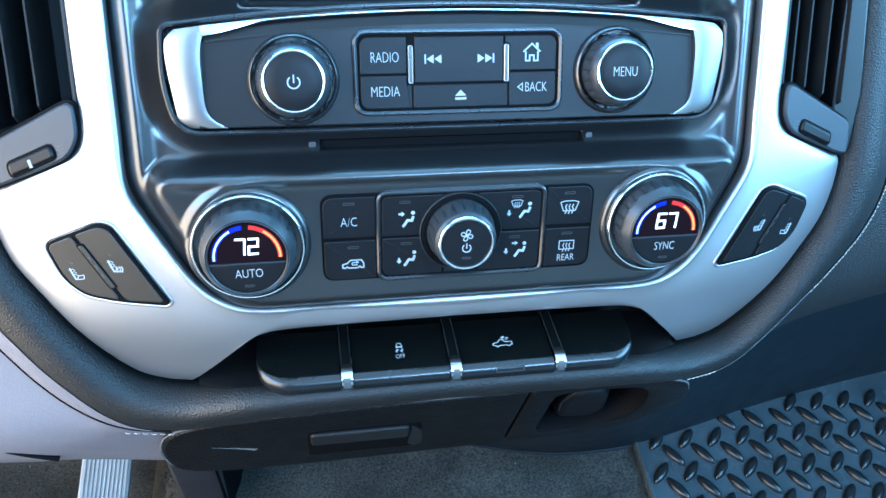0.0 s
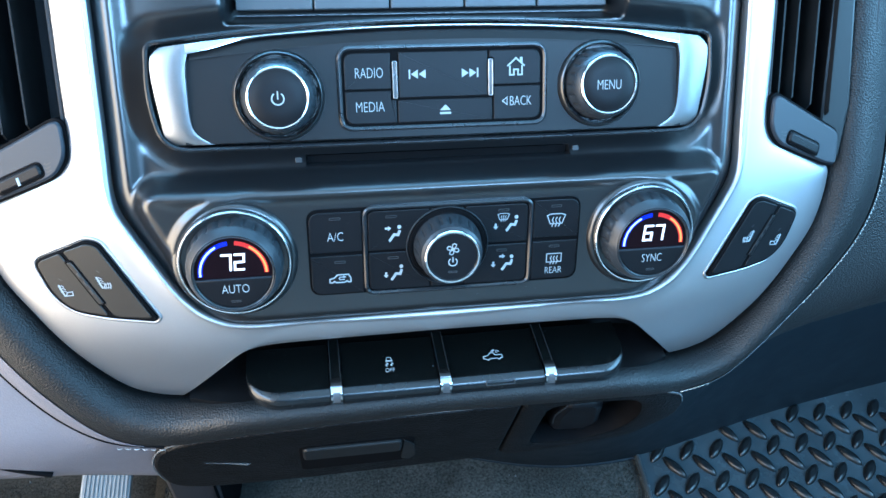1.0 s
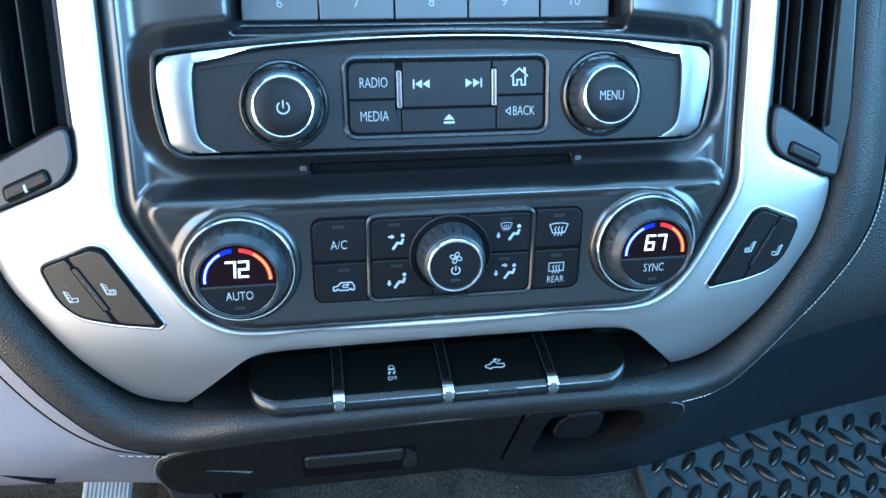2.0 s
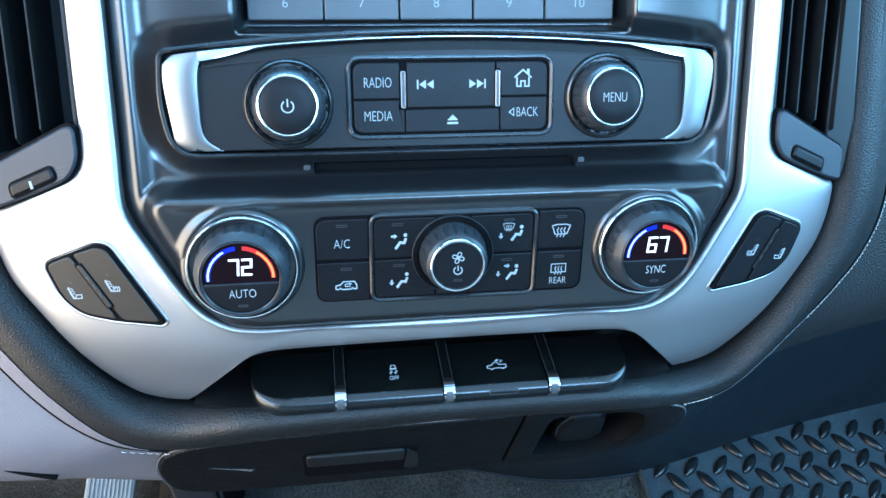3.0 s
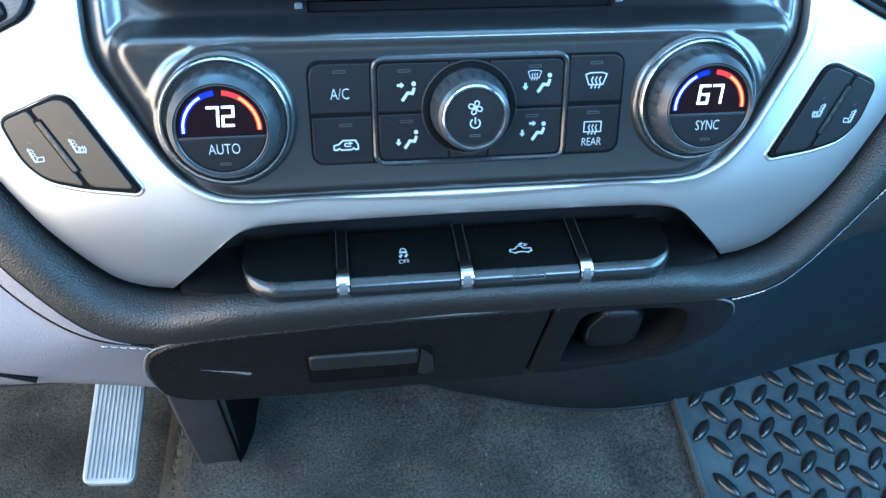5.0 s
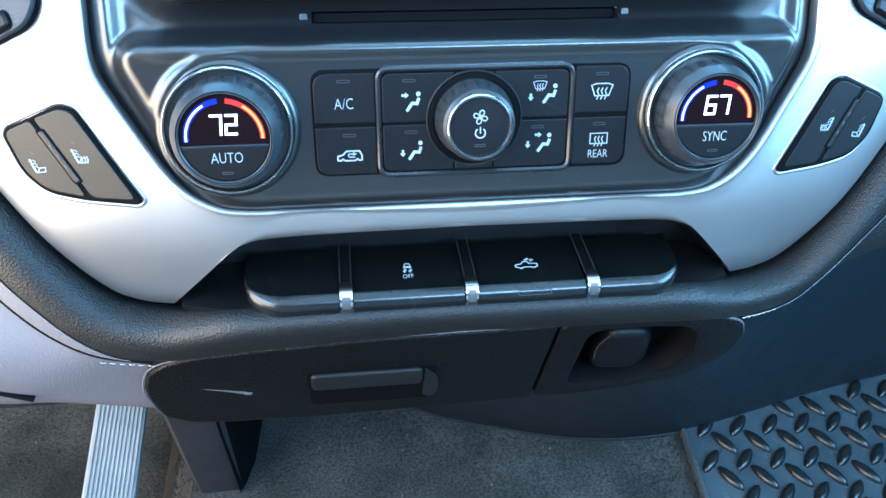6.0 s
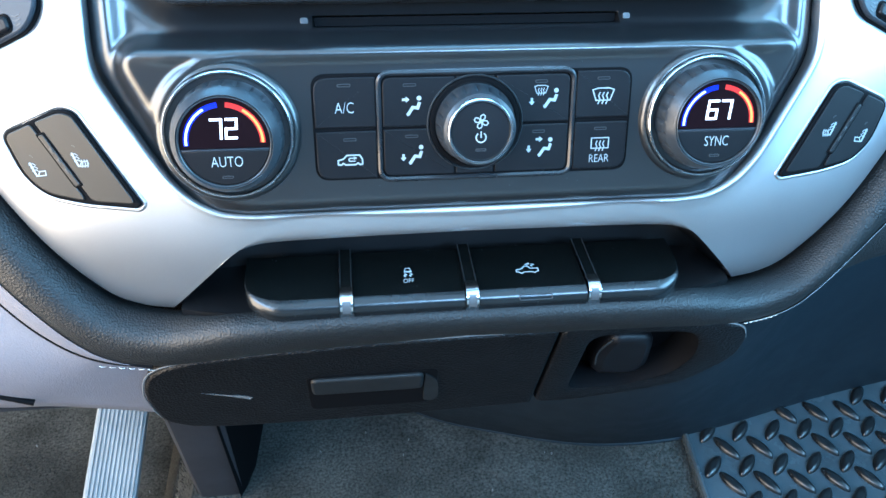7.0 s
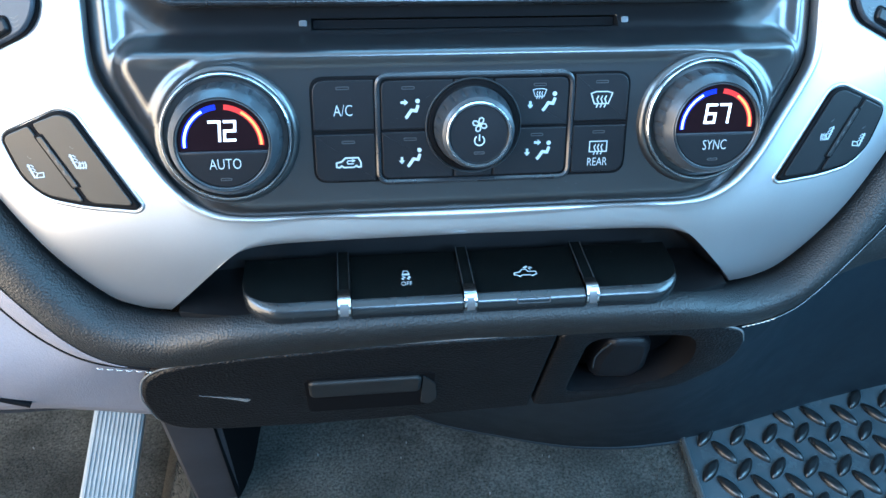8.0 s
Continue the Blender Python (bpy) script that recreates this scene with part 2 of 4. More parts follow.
def stroke(bm, pts, w, y, closed=False, warp=None, thick=0.12):
    """A printed line of width w through (x, z) points, its face at depth y."""
    p = [Vector(q) for q in pts]
    n = len(p)
    left, right = [], []
    for i in range(n):
        a = p[(i - 1) % n] if closed or i else p[0]
        c = p[(i + 1) % n] if closed or i < n - 1 else p[-1]
        d1 = (p[i] - a) if (closed or i) else (c - p[i])
        d2 = (c - p[i]) if (closed or i < n - 1) else d1
        d1, d2 = d1.normalized(), d2.normalized()
        m = Vector((-d1.y, d1.x)) + Vector((-d2.y, d2.x))
        m = m / max(m.dot(Vector((-d1.y, d1.x))), 0.5) if m.length > 1e-6 else Vector((-d1.y, d1.x))
        left.append(p[i] + m * w / 2), right.append(p[i] - m * w / 2)

    def vert(q, dy):
        return bm.verts.new((q.x, y + dy + (warp(q.x, q.y) if warp else 0), q.y))
    rows = [[vert(l, 0) for l in left], [vert(r, 0) for r in right], [vert(r, thick) for r in right], [vert(l, thick) for l in left]]
    for a, b in zip(rows, rows[1:] + rows[:1]):
        for i in range(n if closed else n - 1):
            j = (i + 1) % n
            bm.faces.new((a[i], a[j], b[j], b[i]))
    if not closed:
        bm.faces.new([r[0] for r in rows]), bm.faces.new([r[-1] for r in rows][::-1])
    return bm


def fill(bm, pts, y, warp=None, thick=0.12):
    return prism(bm, [tuple(q) for q in pts], y, y + thick, 0, warp)


def text_mesh(text, cx, cz, height, y, width=0.0):
    """Raised lettering centred at cx, cz: capitals of that height; width squeezes it to fit."""
    cu = bpy.data.curves.new("lettering", "FONT")
    cu.body, cu.align_x, cu.align_y, cu.size, cu.extrude = text, "CENTER", "CENTER", height / 0.70, 0.08
    cu.resolution_u, cu.offset = 3, -0.02 * height
    ob = new("lettering", cu)
    bpy.context.view_layer.update()
    me = bpy.data.meshes.new_from_object(ob.evaluated_get(bpy.context.evaluated_depsgraph_get()))
    bpy.data.objects.remove(ob)
    bpy.data.curves.remove(cu)
    bm = bmesh.new()
    bm.from_mesh(me)
    bpy.data.meshes.remove(me)
    xs, zs = [v.co.x for v in bm.verts], [v.co.y for v in bm.verts]
    k = width / (max(xs) - min(xs)) if width else 1.0
    mx, mz = (max(xs) + min(xs)) / 2, (max(zs) + min(zs)) / 2
    for v in bm.verts:
        v.co = Vector((cx + (v.co.x - mx) * k, y - v.co.z, cz + v.co.y - mz))
    return bm


def ramp(t, a, b):
    t = max(0.0, min(1.0, (t - a) / (b - a)))
    return t * t * (3 - 2 * t)


def shifted(pts, dx, dz, k=1.0, turn=0.0):
    c, s = math.cos(radians(turn)), math.sin(radians(turn))
    return [(dx + k * (x * c - z * s), dz + k * (x * s + z * c)) for x, z in pts]

# ---- cab shell: closes the place round the camera ----
def box(x0, y0, z0, x1, y1, z1, bm=None):
    bm = bm or bmesh.new()
    v = [bm.verts.new((x, y, z)) for z in (z0, z1) for y in (y0, y1) for x in (x0, x1)]
    for f in ((0, 2, 3, 1), (4, 5, 7, 6), (0, 1, 5, 4), (2, 6, 7, 3), (1, 3, 7, 5), (0, 4, 6, 2)):
        bm.faces.new([v[i] for i in f])
    return bm


def shell(name, boxes, mat, label):
    bm = bmesh.new()
    for b in boxes:
        box(*b, bm)
    return solo(name, bm, mat, (0, 0, 0), label, "wall", WORLD, kind="structure")


shell("ceiling", [(-900, -2000, 1420, 1000, 500, 1450)], CEILING_CLOTH, "pale grey cloth roof lining over the cab")
shell("wall_west", [(-930, -2000, -140, -900, 800, 10), (-930, -2000, 1290, -900, 800, 1450), (-930, -2000, 10, -900, -1100, 1290), (-930, 240, 10, -900, 800, 1290)],
      LINING, "grey side of the cab with a door opening")
shell("wall_east", [(1000, -2000, -140, 1030, 800, 590), (1000, -2000, 1290, 1030, 800, 1450), (1000, -2000, 590, 1030, -900, 1290), (1000, 200, 590, 1030, 800, 1290)],
      LINING, "grey side of the cab with a door opening")
shell("wall_south", [(-930, -1380, -140, 1030, -1350, 1180), (-930, -1380, 1412, 1030, -1350, 1450), (-930, -1380, 1180, -720, -1350, 1412), (720, -1380, 1180, 1030, -1350, 1412)],
      LINING, "grey back wall of the cab with a rear window")
shell("wall_north", [(-930, 470, -140, 1030, 500, 900)], DARKCAVE, "dark firewall behind the footwell")

# unseen block, added so the lower silver and roll reflect something warm and bright
shell("bounce_block", [(-900, -1350, -112, 1000, -470, 330)], BOUNCE_CLOTH, "unseen warm grey block behind, added to reflect light onto the lower trim")

# carpet with a gentle swell
rows = []
for j in range(61):
    y = -600 + 1080 * j / 60
    rows.append([(x, y, 2.2 * noise.noise(Vector((x * 0.006, y * 0.006, 0))) + 60 * ramp(y, 300, 470) - 95 * ramp(-x, 212, 262)) for x in [-900 + 1900 * i / 110 for i in range(111)]])
solo("floor", loft(rows), CARPET, (0, 0, 0), "dark grey cut-pile carpet with lint specks", "carpet", WORLD, kind="structure")
shell("subfloor", [(-900, -2000, -140, 1000, 480, -112)], DARKCAVE, "dark floor under the carpet")

# ---- dashboard body: upper pad and bulk behind the centre stack ----
bm = bmesh.new()
for x0, x1 in ((-900, -290), (300, 1000)):
    rows = []
    for x in (x0, x1):
        rows.append([(x, y, z) for y, z in ((190, 330), (150, 420), (130, 520), (140, 640), (190, 720), (330, 745), (480, 730))])
    loft(rows, bm)
solo("dashboard", bm, LEATHER, (0, 100, 500), "grained black dashboard pad across the cab", "dashboard", WORLD, kind="structure")
bm = loft([[(x, y, z) for x in (-300, 0, 300)] for y, z in ((70, 595), (120, 650), (190, 722), (330, 745), (480, 730))])
solo("dashboard_top", bm, LEATHER, (0, 190, 720), "grained black dashboard pad above the centre stack", "dashboard", WORLD, kind="structure")

# ---- centre bezel: one sculpted moulding ----
def radio_outline(grow=0.0):
    top = [(x, 106.3 - 7.6 * (x / 124) ** 2) for x in [124 - 248 * i / 30 for i in range(31)]]
    o = rounded([(-126.5, 54.6), (0, 54.4), (126.5, 54.6), (131, 77), (129.5, 98.3)] + top + [(-129.5, 98.3), (-131, 77)], [10, 0, 10, 16, 5] + [0] * 31 + [5, 16])
    return inset(o, -grow) if grow else o


def edge_distance(x, z, o):
    """Signed distance to an outline, negative inside."""
    best, odd = 1e9, False
    for i in range(len(o)):
        ax, az = o[i - 1]
        bx, bz = o[i]
        dx, dz = bx - ax, bz - az
        t = max(0, min(1, ((x - ax) * dx + (z - az) * dz) / (dx * dx + dz * dz + 1e-12)))
        best = min(best, (x - ax - t * dx) ** 2 + (z - az - t * dz) ** 2)
        if (az > z) != (bz > z) and x < (bx - ax) * (z - az) / (bz - az) + ax:
            odd = not odd
    return -math.sqrt(best) if odd else math.sqrt(best)


STACK_EDGE = rounded([(-154.5, 160), (-154.5, 28), (-126, -20), (-112, -34.5), (112, -34.5), (126, -20), (154.5, 28), (154.5, 160)], [0, 8, 10, 22, 22, 10, 8, 0])
POD = rounded([(-140, 33), (-118, -14), (-102, -29), (102, -29), (118, -14), (140, 33)], [9, 10, 14, 14, 10, 9])
RADIO = radio_outline()
SLOT = rrect(-64.8, 42.8, 64.0, 46.3, 1.0)
POD_LEAN = math.tan(radians(9))


def edge_field(x, z, o):
    """edge_distance over whole arrays."""
    best, odd = np.full(x.shape, 1e9), np.zeros(x.shape, bool)
    for i in range(len(o)):
        (ax, az), (bx, bz) = o[i - 1], o[i]
        dx, dz = bx - ax, bz - az
        t = np.clip(((x - ax) * dx + (z - az) * dz) / (dx * dx + dz * dz + 1e-12), 0, 1)
        best = np.minimum(best, (x - ax - t * dx) ** 2 + (z - az - t * dz) ** 2)
        if abs(bz - az) > 1e-9:
            odd ^= ((az > z) != (bz > z)) & (x < dx * (z - az) / dz + ax)
    return np.where(odd, -1, 1) * np.sqrt(best)


def ease(v, a, b):
    v = np.clip((v - a) / (b - a), 0, 1)
    return v * v * (3 - 2 * v)


def bezel_field(x, z):
    """Depth of the moulding: a beaded border, a pocket for the radio, and a proud climate pod with round shoulders."""
    s = -edge_field(x, z, STACK_EDGE)
    y = 11.0 + 2.2 * (1 - ease(s, 0.0, 2.5)) - 3.8 * np.exp(-((s - 7.6) / 5.0) ** 2) * ease(z, -24, 45)
    y += 0.0014 * np.maximum(0, np.abs(x) - 100) ** 2
    pod = edge_field(x, z, POD)
    lift = 1 - ease(pod, -0.5, 9.0)
    y = y * (1 - lift) + (0.9 - z * POD_LEAN) * lift
    ring = np.hypot(np.abs(x) - 100.3, z - 1.4)
    outward = ease((0.93 * (np.abs(x) - 100.3) + 0.37 * (z - 1.4)) / 30, 0.05, 0.85)
    y -= 2.6 * (1 - ease(ring, 28.4, 31.6)) * outward
    y -= 1.5 * np.exp(-((z - 31.2) / 2.2) ** 2) * (1 - ease(np.abs(x), 116, 138))
    y += 6.5 * (1 - ease(edge_field(x, z, RADIO), 1.5, 15.0))
    well = np.maximum(np.abs(x + 3) - 92, 110.5 - z)
    y += np.where(z > 108, 20.0 * (1 - ease(well, -0.5, 3.5)), 0)
    return y + 40.0 * ease(-s, 0.5, 8.0)


def softened(field, cells):
    k = np.exp(-0.5 * (np.arange(-3 * cells, 3 * cells + 1) / cells) ** 2)
    k /= k.sum()
    for axis in (0, 1):
        wide = [(3 * cells, 3 * cells) if a == axis else (0, 0) for a in (0, 1)]
        field = np.apply_along_axis(np.convolve, axis, np.pad(field, wide, "edge"), k, "valid")
    return field


grid_x, grid_z = np.meshgrid(-158.4 + 0.8 * np.arange(397), -37 + 0.7 * np.arange(251))
depth_grid = softened(bezel_field(grid_x, grid_z), 1)
in_slot = (grid_x > -64.9) & (grid_x < 64.1) & (grid_z > 42.7) & (grid_z < 46.4)
depth_grid = depth_grid + np.where(in_slot, 9.0, 0.0)


def bezel_depth(x, z):
    return float(depth_grid[int(round((z + 37) / 0.7)), int(round((x + 158.4) / 0.8))])


rows = [list(zip(a.tolist(), b.tolist(), c.tolist())) for a, b, c in zip(grid_x, depth_grid, grid_z)]
stack = thing("centre_stack", (0, 12, 40), "dark satin grey plastic centre stack moulding with a disc slot", "dashboard", kind="")
part("moulding", loft(rows), BEZEL, stack, angle=60)
part("disc_slot_cavity", slab(SLOT, 16.5, 26, 0), GAP, stack, "narrow black disc slot")
for x0, x1 in ((-70.5, -67.2), (66.2, 69.5)):
    part("slot_mark", slab(rrect(x0, 43.0, x1, 46.4, 0.4), 12.6, 15, 0.3), DIM, stack, "small clear slot end marker")
bm = bmesh.new()
for i in range(60):
    for k in range(2):
        cx, cz = -62 + 2.1 * i + k, 43.9 + 1.2 * k
        fill(bm, [(cx, cz), (cx + 0.8, cz), (cx + 0.8, cz + 0.5), (cx, cz + 0.5)], 16.3)
part("slot_brush", bm, GAP, stack, "fine black brush in the slot")

# ---- silver U-shaped trim ----
IN_A = [(-154.5, 9, 140), (-154.5, 9, 90), (-154.5, 9, 56), (-154.7, 9, 36), (-153, 9, 25), (-147.5, 9, 14), (-140.5, 9, 2), (-133.5, 9, -10), (-127, 9, -19.5), (-119, 9, -27.3), (-108, 9, -32.8), (-96, 9, -34.4), (-86, 9, -34.6)]
OUT_A = [(-170.6, 9, 140), (-170.8, 9, 90), (-170.9, 9, 58), (-175, 11, 45.5), (-188, 15, 39.6), (-216, 25, 28.5), (-220, 28, 18), (-215, 29, -6), (-203, 31, -27), (-186, 34, -54), (-168, 38.5, -75), (-154, 41, -82), (-140, 42, -84.2)]
IN_B = [(-86, 9, -34.6), (-83, 9, -34.6), (-79, 9, -34.6), (-74, 9, -34.6), (-68, 9, -34.6), (-60, 9, -34.6), (-44, 9, -34.6), (0, 9, -34.6)]
OUT_B = [(-140, 42, -84.2), (-132.4, 34, -74.8), (-124, 29, -65.8), (-113.8, 24, -57.4), (-102.2, 20, -51.4), (-89, 19, -48.6), (-60, 18, -47.6), (0, 18, -47)]


def silver_depth(x, z):
    d = max(0.0, edge_distance(x, z, STACK_EDGE))
    low = -34.0 - z
    wing = ramp(abs(x), 92, 132)
    low -= 6.0 * wing
    return 9.0 + 0.018 * d ** 1.6 + (0.34 + 0.11 * wing) * (low + math.sqrt(low * low + 30.0 + 320.0 * wing)) / 2


def silver_row(a, b, lip_back=7.0):
    w = math.hypot(b[0] - a[0], b[2] - a[2])
    edge = [0.2, 0.7, 1.3, 2.0, 2.8, 3.6, 4.5]
    stops = edge + [4.5 + (w - 7.0) * k / 11 for k in range(1, 12)] + [w - 1.6, w - 0.8, w - 0.2]
    row = []
    for s in stops:
        x, z = a[0] + (b[0] - a[0]) * s / w, a[2] + (b[2] - a[2]) * s / w
        lip = 0.8 * math.exp(-((s - 2.2) / 1.4) ** 2)
        row.append((x, silver_depth(x, z) - lip + 0.6 * math.exp(-s / 0.7) + 1.0 * math.exp(-(w - s) / 1.3) + min(3.6, 0.06 * w) * math.exp(-(w - s) / min(5.5, 0.1 * w)), z))
    first, last = row[0], row[-1]
    row = [(a[0], first[1] + lip_back, a[2]), (a[0], first[1] + 0.8, a[2])] + row
    return row + [(b[0], last[1] + 1.4, b[2]), (b[0], last[1] + 9, b[2])]


rows = []
for ins, outs in ((IN_A, OUT_A), (IN_B, OUT_B)):
    i_path, o_path = smooth_path(ins), smooth_path(outs)
    part_rows = [silver_row(a, b) for a, b in zip(i_path, o_path)]
    rows += part_rows if not rows else part_rows[1:]
rows += [[(-x, y, z) for x, y, z in r] for r in rows[-2::-1]]
silver = solo("silver_trim", loft(rows), SILVER, (0, 9, -34), "satin silver U-shaped trim round the centre stack", "trim", angle=50)

# ---- radio control strip ----
radio = thing("radio_control_panel", (0, 0, 80), "black radio control strip with silver ends and two knobs", "radio panel")
rows = []
for i in range(49):
    x = -118 + 236 * i / 48
    low, high, y = 54.9, 98.9 - 7.6 * (x / 124) ** 2, 0.8 + 0.00010 * x * x
    rows.append([(x, 18, low), (x, y + 0.6, low), (x, y, low + 0.6)] + [(x, y, low + 0.6 + (high - low - 0.6) * k / 6) for k in range(1, 7)])
part("body", loft(rows), FACE, radio)
part("edge_trim", rim(radio_outline(2.7), 2.0, 1.8, 19, 0.8), FRAME_GLOSS, radio, "rounded dark edging bead")
def cap_edges(z):
    t = (z - 55.2) / (99.5 - 55.2)
    inner = 110.6 + 4.6 * (1 - (2 * t - 1) ** 4)
    outer = 127.2 + 2.8 * ramp(t, 0.0, 0.8) - 1.0 * ramp(t, 0.8, 1.0)
    inner -= 5.0 * max(0.0, 1 - t / 0.22) ** 3
    outer -= 4.5 * max(0.0, 1 - t / 0.12) ** 2 + 3.5 * max(0.0, 1 - (1 - t) / 0.10) ** 2
    return inner, outer


for sgn in (-1, 1):
    rows = []
    for k in range(33):
        t = k / 32
        a, b = cap_edges(55.2 + 44.3 * t)
        row = []
        for u in (0.0, 0.0, 0.04, 0.12, 0.3, 0.5, 0.7, 0.88, 0.96, 1.0, 1.0):
            x = a + (b - a) * u
            z = 55.2 + (105.7 - 7.6 * (x / 124) ** 2 - 55.2) * t
            row.append((sgn * x, -0.9 + 2.4 * u ** 2.5 + 0.4 * (1 - u) ** 8 + 0.3 * abs(2 * t - 1) ** 12 + 2.4 * (1 - t) ** 2.4, z))
        row[0] = (row[0][0], 6.0, row[0][2])
        row[-1] = (row[-1][0], 7.0, row[-1][2])
        rows.append(row)
    part("end_cap", loft(rows), CAP, radio, "satin silver end cap", 60)
rows = []
for i in range(61):
    x = -113 + 226 * i / 60
    z = 105.0 - 7.6 * (x / 124) ** 2
    rows.append([(x, 0.9, z - 6.6), (x, 0.8, z - 6.1), (x, 1.1, z - 5.4), (x, 2.2, z - 3.2), (x, 3.6, z - 0.6), (x, 5.0, z), (x, 15.0, z + 0.2)])
part("upper_chamfer", loft(rows), FACE, radio, "sloping upper edge of the strip", 60)
rows = []
for i in range(81):
    x = -114 + 228 * i / 80
    z, e = 105.3 - 7.6 * (x / 124) ** 2, ramp(abs(x), 82, 115)
    rows.append([(x, 4.5, z + 0.7), (x, 2.1 - 2.2 * e, z + 0.5), (x, 1.8 - 2.5 * e, z), (x, 2.0 - 2.8 * e, z - 0.5 - 3.4 * e), (x, 2.6, z - 0.7 - 3.7 * e)])
part("top_line", loft(rows), CHROME, radio, "thin chrome line that widens towards the silver ends", 60)
CLUSTER = rrect(-48.3, 59.6, 47.8, 96.0, 6)
part("cluster_well", slab(inset(CLUSTER, 0.8), 0.2, 3, 0.2), GAP, radio)
part("cluster_frame", rim(inset(CLUSTER, -0.9), 2.0, -1.3, 3, 0.75), FRAME_GLOSS, radio, "raised satin frame round the buttons")


def key(o, parent, name="button", y=-0.5, mat=None, gap=0.32, bevel=0.42, warp=None):
    return part(name, slab(inset(o, gap), y, y + 3, bevel, warp), mat or BUTTON, parent)


b_radio = key(rounded([(-46.4, 77.0), (-24.6, 77.0), (-24.6, 94), (-46.4, 94)], [0.4, 0.4, 0.4, 5]), radio)
b_media = key(rounded([(-46.4, 61.5), (-22.4, 61.5), (-22.4, 72.6), (-24.6, 72.6), (-24.6, 77.0), (-46.4, 77.0)], [5, 0.4, 0.3, 0.3, 0.3, 0.4]), radio)
b_seek = key(rrect(-21.6, 72.8, 20.4, 94, 0.5), radio)
b_eject = key(rounded([(-22.4, 61.5), (22.6, 61.5), (22.6, 72.6), (-22.4, 72.6)], 0.4), radio)
b_home = key(rounded([(22.6, 77.6), (45.8, 77.6), (45.8, 94), (20.6, 94), (20.6, 90), (22.6, 90)], [0.4, 0.4, 5, 0.4, 0.3, 0.3]), radio)
b_back = key(rounded([(22.6, 61.5), (45.8, 61.5), (45.8, 77.6), (22.6, 77.6)], [0.4, 5, 0.4, 0.4]), radio)
for x in (-23.1, 21.6):
    bar = part("bright_bar", rim(rrect(x - 1.15, 72.9, x + 1.15, 89.9, 0.9), 0.6, -1.1, 2, 0.25), CAP, radio, "upright metal bar with a hollow middle")
    part("bar_core", slab(rrect(x - 0.7, 73.4, x + 0.7, 89.4, 0.9), -0.9, 2, 0.3), FRAME_GLOSS, bar, "dark middle of the bar")
part("lettering", text_mesh("RADIO", -34.8, 84.8, 4.7, -0.6, 12.6), INK, b_radio, "white word RADIO")
part("lettering", text_mesh("MEDIA", -34.8, 69.6, 4.7, -0.6, 13.0), INK, b_media, "white word MEDIA")
part("lettering", text_mesh("BACK", 36.0, 70.3, 4.5, -0.6, 10.4), INK, b_back, "white word BACK")
bm = stroke(bmesh.new(), [(27.2, 70.3), (29.4, 72.0), (29.4, 68.6)], 0.45, -0.6, True)
part("arrow", bm, INK, b_back, "white outlined arrow")
bm = bmesh.new()
for sx, base in ((-1, -12.3), (1, 11.4)):
    fill(bm, [(base + sx * 3.7, 81.6), (base + sx * 4.4, 81.6), (base + sx * 4.4, 85.8), (base + sx * 3.7, 85.8)], -0.62)
    for k in (0.2, -3.4):
        fill(bm, [(base + sx * (k + 3.2), 83.7), (base + sx * k, 85.7), (base + sx * k, 81.7)], -0.62)
part("skip_icons", bm, INK, b_seek, "white skip icons")
bm = fill(bmesh.new(), [(-2.6, 67.0), (2.6, 67.0), (0, 69.6)], -0.62)
fill(bm, [(-2.6, 65.2), (2.6, 65.2), (2.6, 66.2), (-2.6, 66.2)], -0.62)
part("eject_icon", bm, INK, b_eject, "white eject icon")
bm = stroke(bmesh.new(), [(29.6, 86.2), (33.7, 89.8), (37.8, 86.2)], 0.7, -0.62)
stroke(bm, [(30.8, 86.4), (30.8, 82.2), (32.7, 82.2), (32.7, 84.6), (34.7, 84.6), (34.7, 82.2), (36.6, 82.2), (36.6, 86.4)], 0.7, -0.62)
fill(bm, [(35.6, 88.2), (36.8, 87.2), (36.8, 90.2), (35.6, 90.2)], -0.62)
part("home_icon", bm, INK, b_home, "white house icon")


def knurl(count, depth, rings):
    def wave(a, k):
        return depth * (0.5 + 0.5 * math.cos(count * a)) ** 7 * (1 if k in rings else 0)
    return wave


def radio_knob(name, cx, cz, label):
    k = thing(name, (cx, 0, cz), label, "knob", group="radio knobs")
    part("base_ring", lathe([(20.6, 2), (20.3, 0.0), (19.7, -1.6), (19.0, -2.2), (18.4, -1.8), (18.2, 0.5)], cx, cz), BEZEL, k, "recessed satin collar")
    part("gap", lathe([(18.4, 1.2), (18.3, 0.5), (15.6, 0.5)], cx, cz), GAP, k)
    part("grip", lathe([(16.7, 1), (16.8, -1.6), (16.6, -3.4), (16.0, -7.6), (15.6, -9.0), (14.6, -11.2), (13.5, -12.4)], cx, cz, 120, knurl(20, -1.0, (2, 3))), GUNMETAL, k, "notched grey metal grip")
    part("ring", lathe([(13.8, -11.5), (13.7, -12.7), (13.4, -13.3), (13.0, -13.5), (12.6, -13.3), (12.3, -12.6)], cx, cz), CHROME, k, "bright chrome ring")
    part("face", lathe([(12.6, -12.0), (12.5, -12.7), (12.2, -12.9), (6, -13.2), (0.5, -13.3)], cx, cz), BUTTON, k, "matt black knob face")
    return k


power_knob = radio_knob("volume_knob", -75.6, 75.7, "black round volume knob with chrome ring and power mark")
menu_knob = radio_knob("tuning_knob", 74.8, 77.0, "black round tuning knob with chrome ring reading MENU")


